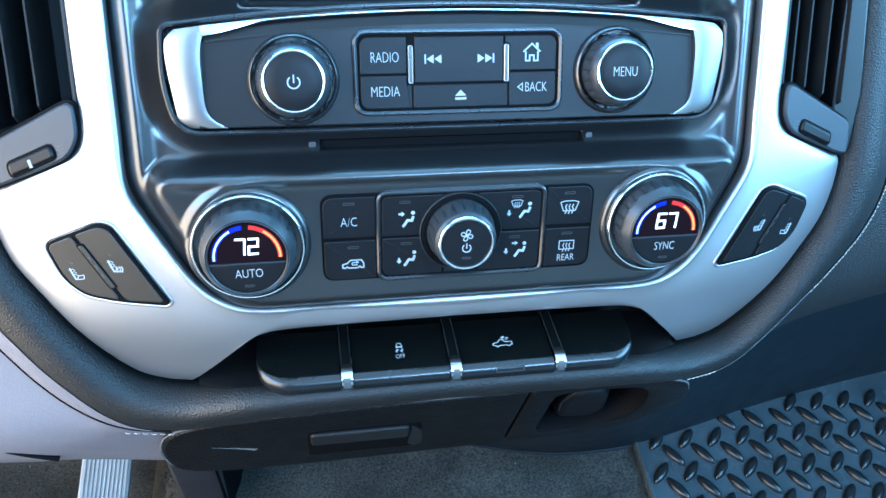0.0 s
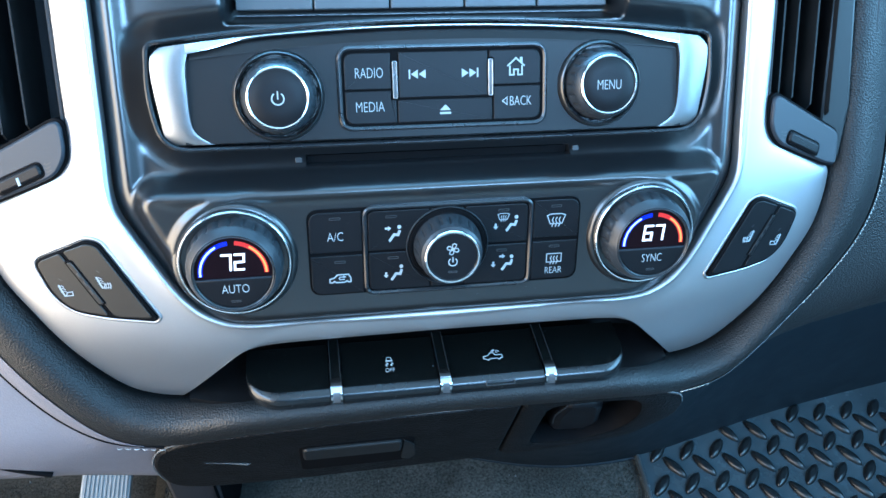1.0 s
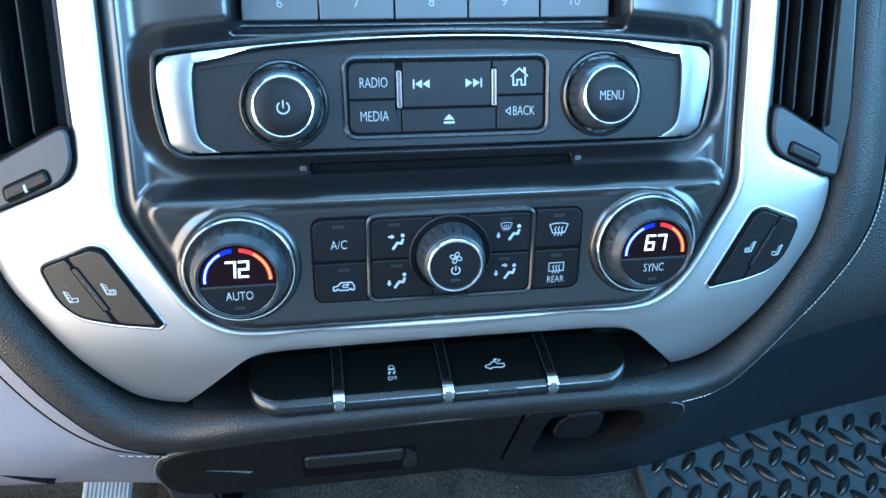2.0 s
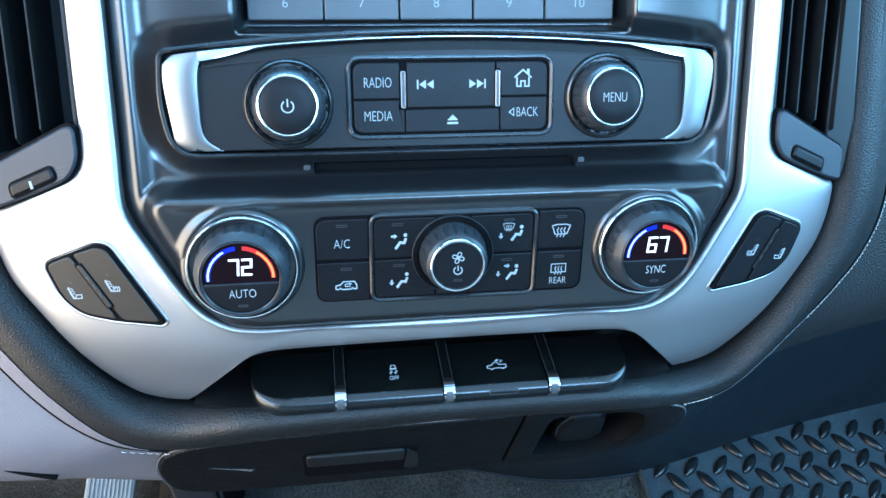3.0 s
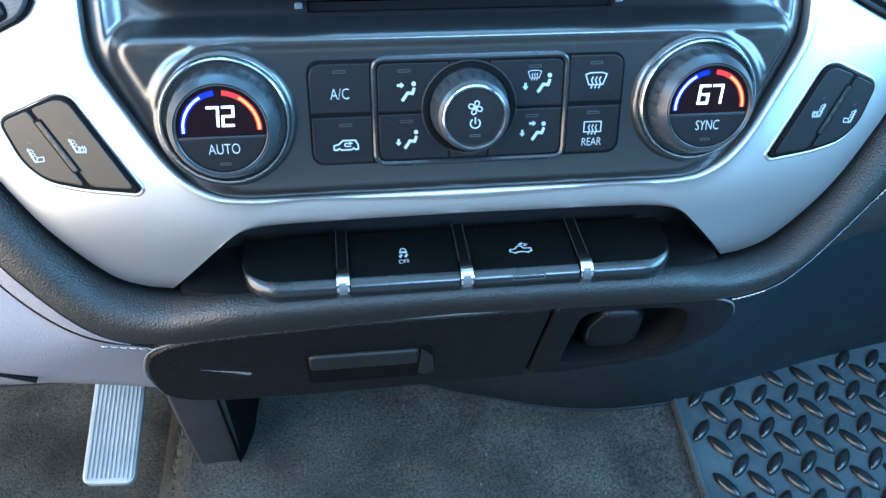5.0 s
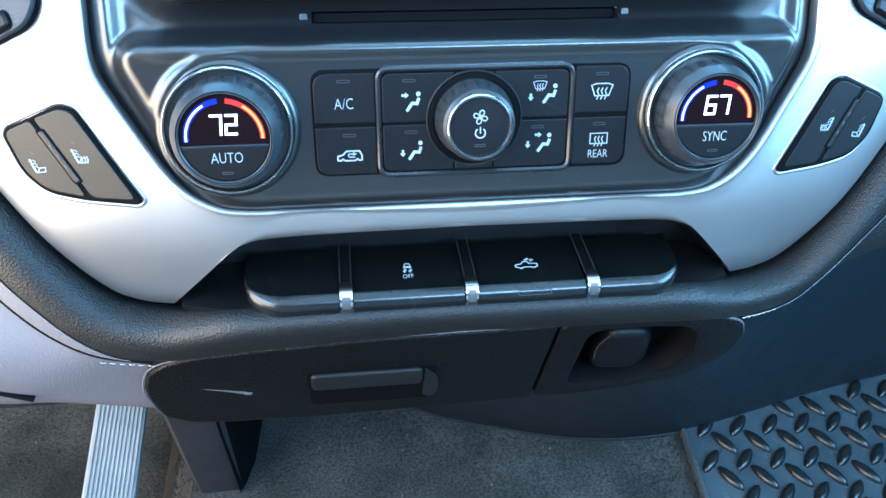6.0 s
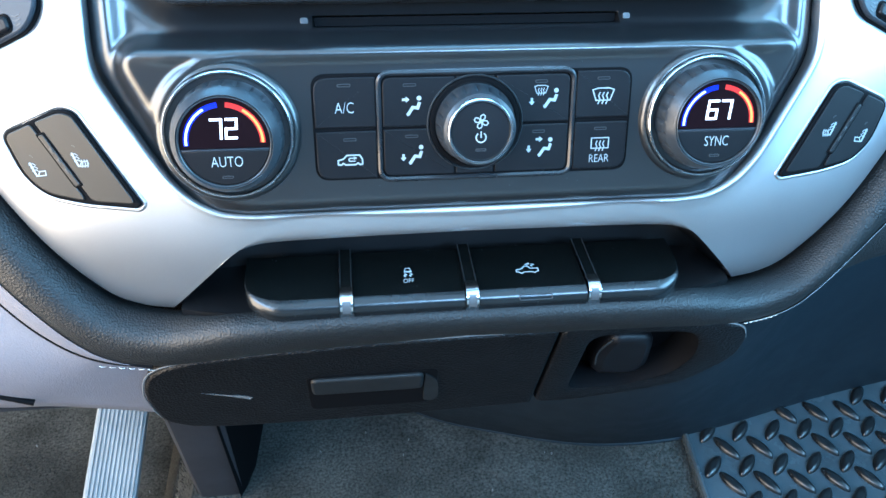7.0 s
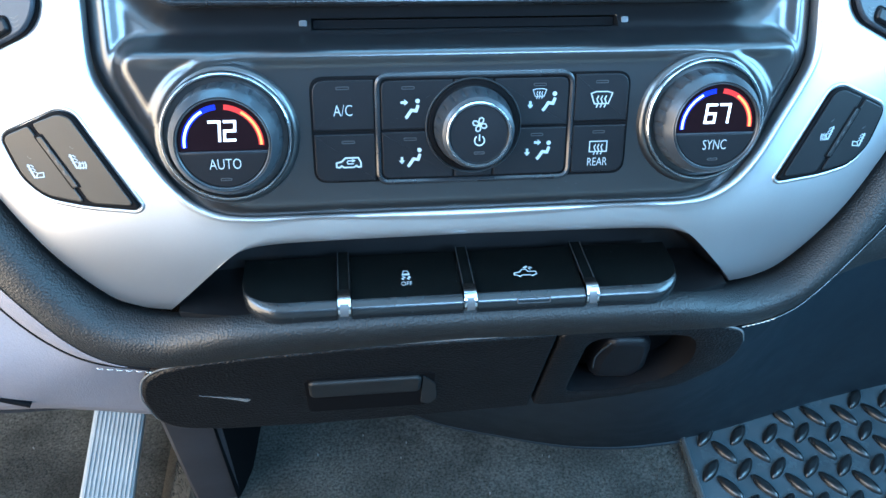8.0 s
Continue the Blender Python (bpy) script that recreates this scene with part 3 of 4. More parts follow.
def power_icon(cx, cz, r, y, w=0.6):
    bm = stroke(bmesh.new(), circle(cx, cz, r, 24, 125, 415), w, y)
    return stroke(bm, [(cx, cz - 0.1 * r), (cx, cz + 1.25 * r)], w, y)


part("power_icon", power_icon(-75.6, 75.4, 2.6, -13.42), INK, power_knob, "white power mark")
part("lettering", text_mesh("MENU", 74.8, 77.0, 4.5, -13.36, 11.4), INK, menu_knob, "white word MENU")

# ---- preset keys above the radio strip ----
for i, digit in enumerate(("6", "7", "8", "9", "10")):
    x0 = -93.5 + 36.0 * i
    k = thing("preset_key", (x0 + 18, 24, 122), "grey preset key with a white number", "button", group="preset keys")
    part("cap", slab(rrect(x0 + 0.35, 113.6, x0 + 35.6, 136, 0.9), 24, 32, 0.7), PRESET, k)
    part("lettering", text_mesh(digit, x0 + 18.0, 121.6, 4.6, 23.95), INK, k, "white number")

# ---- climate controls ----
SEGMENTS = {"a": ((0, 2), (1, 2)), "b": ((1, 2), (1, 1)), "c": ((1, 1), (1, 0)), "d": ((0, 0), (1, 0)), "e": ((0, 1), (0, 0)), "f": ((0, 2), (0, 1)), "g": ((0, 1), (1, 1))}
LIT = {"7": "abc", "2": "abged", "6": "afgedc"}


def digit_bars(ch, x, z, w, h, y, parent):
    for s in LIT[ch]:
        (ax, az), (bx, bz) = SEGMENTS[s]
        a, b = Vector((x + ax * w + az * 0.25, z + az * h / 2)), Vector((x + bx * w + bz * 0.25, z + bz * h / 2))
        d = (b - a).normalized() * 0.45
        part("digit_segment", stroke(bmesh.new(), [a - d, b + d], 0.95, y), WHITE_GLOW, parent, "glowing white digit stroke")


def climate_knob(cx, cz, digits, word, word_width, label):
    k = thing("temperature_knob", (cx, 0, cz), label, "knob", CLIMATE, "temperature knobs")
    part("collar", lathe([(29.0, 3), (28.8, 0.8), (28.0, -0.8), (27.2, -1.5), (26.4, -1.7), (25.8, -1.0)], cx, cz, 96), BEZEL, k, "raised satin collar")
    part("ring", lathe([(26.0, 2), (26.0, -3.0), (25.8, -3.7), (25.4, -4.1), (24.9, -4.1), (24.5, -3.7), (24.3, -3.0), (24.3, 1)], cx, cz, 96), CHROME, k, "thin chrome ring")
    part("gap", lathe([(24.5, 1), (24.3, -0.6), (22.0, -0.6)], cx, cz, 64), GAP, k)
    part("grip", lathe([(21.9, 1), (22.1, -2.4), (22.0, -4.6), (21.6, -8.4), (21.3, -10.2), (20.7, -11.0), (18.9, -14.5), (18.5, -14.9), (18.1, -14.5), (17.8, -13)], cx, cz, 168, knurl(24, -1.0, (2, 3))), GUNMETAL, k, "notched grey metal grip")
    part("face_ring", lathe([(18.0, -13.0), (17.95, -14.6), (17.7, -14.85), (17.45, -14.6), (17.3, -13)], cx, cz, 96), EDGE, k, "fine satin ring")
    top = [(cx + x, cz + z) for x, z in circle(0, 0, 17.3, 48, -8.6, 188.6)]
    low = [(cx + x, cz + z) for x, z in circle(0, 0, 17.3, 48, 190.6, 349.4)]
    window = part("display_window", slab(top, -13.6, -10, 0.3), DISPLAY, k, "dark lit display window")
    button = part("push_button", slab(low, -14.2, -10, 0.5), BUTTON, k, "black half-round push button")
    part("divider", slab([(cx - 16.9, cz - 3.15), (cx + 16.9, cz - 3.15), (cx + 16.95, cz - 2.75), (cx - 16.95, cz - 2.75)], -14.3, -12, 0.1), HOUSING, k, "thin pale dividing line")
    for name, a0, a1, mat, half in (("blue_arc", 96, 184, BLUE_GLOW, 1.0), ("blue_core", 118, 183.5, PALE_BLUE_GLOW, 0.45), ("red_arc", -2, 84, RED_GLOW, 1.0), ("orange_core", -1.5, 58, ORANGE_GLOW, 0.5)):
        o = circle(cx, cz, 14.6 + half, 30, a0, a1) + circle(cx, cz, 14.6 - half, 30, a0, a1)[::-1]
        part(name, fill(bmesh.new(), o, -13.7 if half > 0.8 else -13.8, None, 0.2), mat, window, "glowing arc of the display")
    for i, ch in enumerate(digits):
        digit_bars(ch, cx - 5.0 + 5.8 * i, cz + 1.6, 3.9, 7.3, -13.75, window)
    part("lettering", text_mesh(word, cx + 0.2, cz - 7.7, 4.3, -14.28, word_width), INK, button, "white word " + word)
    part("indicator", rim(rrect(cx - 2.2, cz - 14.5, cx + 2.2, cz - 13.4, 0.3), 0.3, -14.35, -14.0, 0.08), DIM, button)
    return k


climate_knob(-100.7, 1.0, "72", "AUTO", 12.2, "round temperature knob showing 72 with AUTO button")
climate_knob(99.0, 2.6, "67", "SYNC", 10.2, "round temperature knob showing 67 with SYNC button")

panel = thing("climate_button_panel", (0, 0, 1), "black climate button panel with framed mode buttons", "control panel", CLIMATE)
OUTER = rrect(-67.2, -20.4, 66.0, 23.8, 6)
FRAME = rrect(-40.6, -21.0, 41.2, 24.0, 5)
part("well", slab(OUTER, 0.35, 3, 0.1), GAP, panel)
part("mode_frame", rim(inset(FRAME, -0.6), 2.0, -1.4, 3, 0.75), FRAME_GLOSS, panel, "raised satin frame")
part("mode_well", slab(inset(FRAME, 1.4), 0.15, 2, 0.1), GAP, panel)
b_ac = key(rounded([(-66.6, 1.7), (-41.2, 1.7), (-41.2, 22.7), (-66.6, 22.7)], [0.5, 0.5, 0.5, 6]), panel)
b_rec = key(rounded([(-66.6, -20.0), (-41.2, -20.0), (-41.2, 0.7), (-66.6, 0.7)], [6, 0.5, 0.5, 0.5]), panel)
b_face = key(rounded([(-39.0, 1.4), (-9.0, 1.4), (-9.0, 22.2), (-39.0, 22.2)], [0.4, 0.4, 0.4, 4]), panel)
b_feet = key(rounded([(-39.0, -19.4), (-9.0, -19.4), (-9.0, 1.0), (-39.0, 1.0)], [4, 0.4, 0.4, 0.4]), panel)
b_mix = key(rounded([(7.8, 1.8), (39.6, 1.8), (39.6, 22.2), (7.8, 22.2)], [0.4, 0.4, 4, 0.4]), panel)
b_bi = key(rounded([(7.8, -19.4), (39.6, -19.4), (39.6, 1.4), (7.8, 1.4)], [0.4, 4, 0.4, 0.4]), panel)
b_def = key(rounded([(41.8, 2.9), (65.4, 2.9), (65.4, 23.2), (41.8, 23.2)], [0.4, 0.4, 6, 0.4]), panel)
b_rear = key(rounded([(41.8, -19.4), (65.4, -19.4), (65.4, 1.6), (41.8, 1.6)], [0.4, 6, 0.4, 0.4]), panel)
key(rrect(-8.8, 16.5, 7.6, 22.2, 0.4), panel, "tab")
key(rrect(-8.8, -19.4, 7.6, -14.5, 0.4), panel, "tab")
for owner, x, z in ((b_ac, -54, 19.2), (b_rec, -52.5, -3.0), (b_face, -27.6, 18.8), (b_feet, -27, -2.4), (b_mix, 27, 19.0), (b_bi, 26.6, -2.0), (b_def, 53.4, 19.6), (b_rear, 53.4, -1.6)):
    part("indicator", rim(rrect(x - 2.7, z - 0.65, x + 2.7, z + 0.65, 0.3), 0.32, -0.58, -0.3, 0.08), DIM, owner, "small unlit indicator bar")
part("lettering", text_mesh("A/C", -54.2, 10.2, 4.6, -0.6, 7.6), INK, b_ac, "white letters A/C")
part("lettering", text_mesh("REAR", 53.6, -14.6, 3.6, -0.6, 8.6), INK, b_rear, "white word REAR")


def sitter(bm, x, z, y=-0.62, k=0.76):
    """A seated outline: a head dot over a bent bar."""
    fill(bm, shifted(circle(3.7, 4.6, 1.25, 14), x, z, k), y)
    stroke(bm, shifted([(4.0, 2.4), (2.9, -0.7), (0.3, -0.3), (-2.2, -4.0), (-2.9, -4.5)], x, z, k), 1.65 * k, y)
    return bm


def arrow(bm, x, z, dx, dz, y=-0.62, n=3.0):
    d = Vector((dx, dz)).normalized()
    s = Vector((-d.y, d.x))
    tip, base = Vector((x, z)) + d * n / 2, Vector((x, z)) - d * n / 2
    neck = tip - d * 1.5
    fill(bm, [tip, neck + s * 1.25, neck + s * 0.5, base + s * 0.5, base - s * 0.5, neck - s * 0.5, neck - s * 1.25], y)
    return bm


def screen_icon(bm, x, z, k=1.0, y=-0.62, square=False, waves=True):
    w = 0.46 * k
    o = [(-4.6, 2.6), (-3.0, -1.8), (3.0, -1.8), (4.6, 2.6), (2.4, 3.3), (-2.4, 3.3)] if not square else [(-4.2, -2.0), (4.2, -2.0), (4.2, 3.0), (-4.2, 3.0)]
    stroke(bm, shifted(o, x, z, k), w, y, True)
    if waves:
        for i in (-1.7, 0.0, 1.7):
            stroke(bm, shifted([(i + 0.4, 1.6), (i - 0.3, 0.2), (i + 0.4, -1.4), (i - 0.4, -3.4)], x, z, k), w * 1.05, y)
    return bm


part("icon", arrow(sitter(bmesh.new(), -26.6, 9.9), -29.2, 12.9, 1, 0), INK, b_face, "white face vent icon")
part("icon", arrow(sitter(bmesh.new(), -26.0, -10.6), -30.6, -11.4, 0, -1), INK, b_feet, "white footwell icon")
bm = sitter(bmesh.new(), 30.6, 11.6)
screen_icon(bm, 27.0, 15.2, 0.62)
part("icon", arrow(bm, 23.2, 10.6, 0, -1), INK, b_mix, "white screen and footwell icon")
bm = sitter(bmesh.new(), 29.0, -9.2)
arrow(bm, 27.0, -5.4, 1, 0)
part("icon", arrow(bm, 22.6, -9.6, 0, -1), INK, b_bi, "white face and footwell icon")
part("icon", screen_icon(bmesh.new(), 53.6, 12.2, 1.0), INK, b_def, "white windscreen defrost icon")
part("icon", screen_icon(bmesh.new(), 53.6, -8.4, 0.9, -0.62, True), INK, b_rear, "white rear defrost icon")
bm = stroke(bmesh.new(), shifted([(-5.6, -1.4), (-5.6, 0.6), (-3.2, 1.2), (-1.4, 3.0), (4.6, 3.0), (5.8, 0.8), (5.8, -1.4), (4.6, -1.6), (3.6, -0.8), (2.6, -1.6), (-2.2, -1.6), (-3.2, -0.8), (-4.2, -1.6)], -52.8, -12.2, 0.88), 0.6, -0.62, True)
stroke(bm, shifted([(1.9, 1.5), (-0.2, 1.5), (-0.6, 0.8), (-0.2, 0.1), (2.4, 0.1)], -52.8, -12.2, 0.92), 0.45, -0.62)
fill(bm, shifted([(1.6, 2.4), (3.2, 1.5), (1.6, 0.7)], -52.8, -12.2, 0.92), -0.62)
part("icon", bm, INK, b_rec, "white recirculation car icon")

fan = thing("fan_knob", (0, 0, 1), "round fan knob with grey notched grip and chrome ring", "knob", CLIMATE)
part("base_ring", lathe([(19.2, 2), (19.2, -0.6), (18.6, -1.2), (17.2, -1.2), (16.8, 0)], 0, 0.9, 80), GAP, fan, "black collar")
part("collar_edge", lathe([(20.1, 2), (20.1, -0.9), (19.8, -1.3), (19.5, -0.9), (19.4, 1)], 0, 0.9, 80), EDGE, fan, "fine bright edge round the collar")
part("grip", lathe([(16.6, 1), (16.6, -1.6), (16.3, -3.6), (15.5, -8.6), (15.2, -10.6), (14.6, -13.0), (13.4, -13.8)], 0.1, 0.7, 120, knurl(20, -1.0, (2, 3))), GUNMETAL, fan, "ribbed grey metal grip")
part("ring", lathe([(13.6, -12.8), (13.4, -14.4), (12.9, -14.9), (12.2, -14.9), (11.8, -14.0)], 0.2, 0.4), CHROME, fan, "bright chrome ring")
part("face", lathe([(12.0, -13.0), (11.9, -14.0), (11.6, -14.3), (6, -14.45), (0.5, -14.5)], 0.2, 0.4), BUTTON, fan, "matt black knob face")
bm = bmesh.new()
for a in (45, 135, 225, 315):
    stroke(bm, shifted([(0.35, 0.15), (1.0, 1.0), (1.9, 1.25), (2.7, 0.7), (2.6, -0.2), (1.7, -0.6), (0.9, -0.35)], 0.3, 4.6, 1.05, a + 15), 0.42, -14.6, True)
stroke(bm, circle(0.3, 4.6, 0.35, 8), 0.4, -14.6, True)
part("fan_icon", bm, INK, fan, "white fan icon")
part("power_icon", power_icon(0.3, -1.9, 2.0, -14.6, 0.5), INK, fan, "white power mark")
part("indicator", rim(rrect(-1.9, -7.6, 2.5, -6.5, 0.3), 0.3, -14.62, -14.3, 0.08), DIM, fan)
fan.location += CLIMATE.to_3x3() @ Vector((-0.0006, 0, 0.0016))

# ---- heated seat switches in the silver wings ----
SWITCH = [(-195, 2.5), (-169, 12.6), (-163, 11.0), (-140.4, -28.2), (-142.2, -29.8), (-164, -27.6), (-180, -24.2), (-189, -15.5)]


def wing_depth(x, z):
    return 0.196 * (abs(x) - 141) - 0.1417 * (z + 8)


def seat_switch(s, label):
    k = thing("seat_heater_switch", (s * 168, 10, -8), label, "switch", group="seat heater switches")

    def side(pts):
        return [(-s * x + (1.7 if s > 0 else 0), z + (2.2 if s > 0 else 0)) for x, z in pts]
    o = rounded(side(SWITCH), [5, 7, 5, 1.5, 1.5, 6, 8, 10])
    part("switch_lip", rim(inset(o, -2.0), 1.9, -0.7, 4, 0.6, silver_depth), SILVER, silver, "raised lip round a switch opening", 70)
    part("surround", slab(o, 7.6, 20, 0.8, wing_depth), GAP, k, "black switch surround", 60)
    left = [(-193.6, 2.2), (-181.2, 7.0), (-162.2, -27.0), (-179.6, -23.2), (-187.6, -15.2)]
    right = [(-180.2, 7.4), (-168.8, 11.4), (-163.6, 10.0), (-141.5, -28.4), (-161.0, -27.0)]
    for o, r in ((left, [4, 2, 4, 8, 8]), (right, [2, 6, 5, 4, 3])):
        # driver's side paddles and bar carry the warm reflection in their colour
        part("paddle", slab(inset(rounded(side(o), r), 0.45), 6.9, 14, 0.45, wing_depth), WARM_LIT if s < 0 else BUTTON, k, "satin switch paddle, tinted brown for warm light" if s < 0 else "satin black switch paddle", 60)
    part("light_bar_surround", slab(rounded(side([(-180.0, 2.2), (-176.0, 3.2), (-163.2, -19.4), (-167.2, -20.6)]), 0.9), 6.65, 10, 0.3, wing_depth), GAP, k)
    bar = part("light_bar", slab(rounded(side([(-178.8, 1.6), (-176.5, 2.2), (-164.4, -19.2), (-166.7, -19.9)]), 0.9), 6.1, 10, 0.4, wing_depth), WARM_LIT if s < 0 else FACE, k, "slim light bar", 60)
    for t in (0.3, 0.5, 0.7):
        c = (-177.6 + 12.1 * t, 1.9 - 21.5 * t)
        part("lamp_lens", slab(side(shifted([(-0.5, -1.1), (0.5, -1.1), (0.5, 1.1), (-0.5, 1.1)], c[0], c[1], 1.0, 29)), 5.9, 8, 0.1, wing_depth), DIM, bar)
    for cx, cz, full in ((-182.0, -12.9, False), (-163.6, -9.0, True)):
        bm = bmesh.new()
        k2 = 0.78
        def put(pts, w, closed=False):
            stroke(bm, side(shifted(pts, cx, cz, k2)), w * k2, 6.76, closed, wing_depth)
        put([(-3.2, 4.4), (-1.0, -1.6), (-0.2, -3.2)], 1.0)
        put([(0.4, -3.0), (4.6, -2.6), (4.6, -0.2), (1.4, -0.6)], 0.55, True)
        for i in range(3):
            put([(-3.8 + i * 0.7, 3.0 - 1.7 * i), (-1.6 + i * 0.7, 3.9 - 1.7 * i), (0.0 + i * 0.7, 2.8 - 1.7 * i)], 0.42)
        if full:
            for i in range(3):
                put([(1.4 + 1.5 * i, -3.6), (2.0 + 1.5 * i, -1.4), (1.4 + 1.5 * i, 0.6)], 0.45)
        part("icon", bm, INK, k, "white heated seat icon")
        part("tick", stroke(bmesh.new(), side([(cx - 2.0, cz + 6.6), (cx - 0.6, cz + 5.6)]), 0.4, 6.8, False, wing_depth), DIM, k)
    return k


seat_switch(-1, "black heated seat switch pair tinted brown for warm door light, set in silver trim")
seat_switch(1, "black heated seat switch pair set in silver trim")

# ---- air vents beside the stack ----
def vent(s, label):
    k = thing("air_vent", (s * 195, 22, 85), label, "air vent", group="air vents")

    def side(pts):
        return [(-s * x, z) for x, z in pts]
    part("cavity", slab(side([(-171.5, 66), (-236, 40), (-236, 145), (-171.5, 145)]), 60, 66, 0), DARKCAVE, k, "black vent cavity")
    for xs in (-171.6, -238.0):
        part("duct_wall", slab(side([(xs - 1.2, 40), (xs + 0.4, 40), (xs + 0.4, 145), (xs - 1.2, 145)]), 14 if xs > -200 else 26, 60, 0.4), DARKCAVE, k)
    for i, xs in enumerate((-181.5, -189.5, -200.5, -212, -224)):
        z0 = 66.5 - 0.36 * (-xs - 178)
        bm = bmesh.new()
        rows = []
        for z in (z0, z0 + 3, 90, 145):
            y = 21 + 4 * ramp(z0 + 3 - z, 0, 3)
            rows.append([(-s * (xs + d), y + e, z) for d, e in ((0.75, 34), (0.75, 1.0), (0.4, 0), (-0.4, 0), (-0.75, 1.0), (-0.75, 34))])
        if i != (0 if s < 0 else 4):
            part("slat", loft(rows, bm), PULL, k, "gloss black upright vane")
        else:
            bm.free()
    def depth(x, z):
        return 0.26 * (abs(x) - 172)
    o = rounded(side([(-171.8, 69.5), (-171.4, 52), (-177, 43.0), (-190, 37.6), (-212, 29.6), (-219, 28.4), (-219, 46), (-209, 51)]), [7, 6, 5, 5, 4, 5, 4, 6])
    part("lower_housing", slab(o, 8.5, 40, 1.2, depth), HOUSING, k, "satin grey lower vent moulding", 60)
    part("gap_line", slab(inset(o, -1.3), 11, 36, 0.2, depth), GAP, k)
    w = rounded(side([(-204.8, 40.6), (-184.0, 49.2), (-182.2, 43.4), (-203.8, 34.4)]), 2.2)
    part("wheel_well", slab(inset(w, -0.9), 8.1, 12, 0.2, depth), GAP, k)
    wheel = part("thumb_wheel", slab(w, 6.6, 14, 1.4, depth), BUTTON, k, "dark thumb wheel", 60)
    if s < 0:
        part("mark", slab(side([(-194.9, 42.4), (-193.6, 42.8), (-192.8, 39.2), (-194.1, 38.8)]), 6.4, 8, 0.1, depth), INK, wheel, "white index mark")
    bm = bmesh.new()
    for i in range(3):
        stroke(bm, side([(-182.0 + 0.3 * i, 48.6 - 1.7 * i), (-180.4, 48.2 - 1.7 * i), (-178.4, 49.2 - 1.7 * i)]), 0.5, 8.36, False, depth)
    part("air_icon", bm, DIM, k, "dark moulded air icon")
    part("side_trim", slab(side([(-209, 50), (-222, 30), (-226, 60), (-222, 145), (-211, 145)]), 24, 60, 1.5), FACE, k, "dark grey side trim") if s > 0 else None
    return k


vent(-1, "air vent with black upright vanes and grey thumb wheel housing")
vent(1, "air vent with black upright vanes beside the silver trim")

# ---- switch bank below the silver trim ----
rows = []
HALF = [(135, 39, -77.5, 38), (132, 36.5, -74, 37), (124, 30.5, -65, 32), (113.8, 25, -56.6, 28), (102, 21, -50.6, 25.5), (89, 19, -47.8, 24.4), (60, 18, -46.8, 23.5)]
for x, y0, z0, front in [(-h[0], *h[1:]) for h in HALF] + [(0, 18, -46.2, 23)] + HALF[::-1]:
    back = 68 - 0.35 * max(0.0, abs(x) - 104)
    rows.append([(x, y, z) for y, z in ((y0, z0), (y0 + 6, z0 - 0.6), (max(y0 + 8, 40), min(z0 - 1, -51)), (back - 2, min(z0 - 2, -56)), (back, min(z0 - 3, -70)), (50, -77), (front + 2, -83.5), (front + 6, -90))])
pocket = thing("switch_pocket", (0, 40, -65), "black recess that holds the row of switches", "recess")
part("upper_liner", loft([r[:5] for r in rows]), FACE, pocket, "", 60)
part("lower_liner", loft([r[4:] for r in rows]), FACE, pocket, "", 60)
PROFILE = [(48.5, -67), (48.5, -63), (47, -62.2), (34, -68.1), (21.0, -74.2), (18.2, -75.6), (16.5, -77.0), (15.6, -78.8), (15.6, -80.8), (16.6, -83.2), (19.2, -86.0), (25, -88.5), (50, -80)]


def key_body(x0, x1, round_left=0.0, round_right=0.0, profile=PROFILE):
    n = 28 if round_left or round_right else 3
    rows = []
    for i in range(n + 1):
        u = i / n
        x = x0 + (x1 - x0) * u
        e = 0.0
        if round_left:
            d = max(0.0, 1 - (x - x0) / round_left)
            e = 1 - math.sqrt(max(0.0, 1 - d * d))
        if round_right:
            d = max(0.0, 1 - (x1 - x) / round_right)
            e = 1 - math.sqrt(max(0.0, 1 - d * d))
        rows.append([(x, y + e * max(0, 50 - y) * 0.45, z + e * (-61 - z) * 0.42 * (1 if y < 45 else 0)) for y, z in profile])
    bm = loft(rows)
    bm.verts.ensure_lookup_table()
    m = len(profile)
    bm.faces.new([bm.verts[i] for i in range(m)])
    bm.faces.new([bm.verts[len(bm.verts) - m + i] for i in range(m)][::-1])
    return bm


def top_point(x, u):
    """A point on the key tops, u of the way from the back edge to the front one."""
    return Vector((x, 50.5 + (20.5 - 50.5) * u, -60.6 + (-74.4 + 60.6) * u))


def on_key(bm):
    """Lays printed marks, drawn in x and z about the key's middle, onto the sloping key top."""
    for v in bm.verts:
        p = top_point(v.co.x, 0.70 - v.co.z / 33.0)
        v.co = p + Vector((0, -0.42, 0.91)) * (0.15 - v.co.y)
    return bm


group = "switch bank"
for x0, x1, rl, rr, label in ((-104, -61, 20, 0, "blank black switch with a rounded bright corner"), (-54.2, -3.4, 0, 0, "black traction switch with white car mark reading OFF"),
                              (3.4, 54.2, 0, 0, "black cargo lamp switch with white truck mark"), (61, 103.5, 0, 17, "blank black switch with a rounded corner")):
    sw = thing("bank_switch", ((x0 + x1) / 2, 30, -75), label, "switch", group=group)
    part("top", key_body(x0, x1, rl, rr, PROFILE[:6]), GLOSS, sw, "", 50)
    part("front_edge", key_body(x0, x1, rl, rr, PROFILE[5:] + [(52, -66)]), KEYFRONT, sw, "rounded glossy front edge", 50)
    if x0 == -54.2:
        bm = text_mesh("OFF", -28.4, -3.4, 2.9, 0, 5.0)
        part("lettering", on_key(bm), INK, sw, "white word OFF")
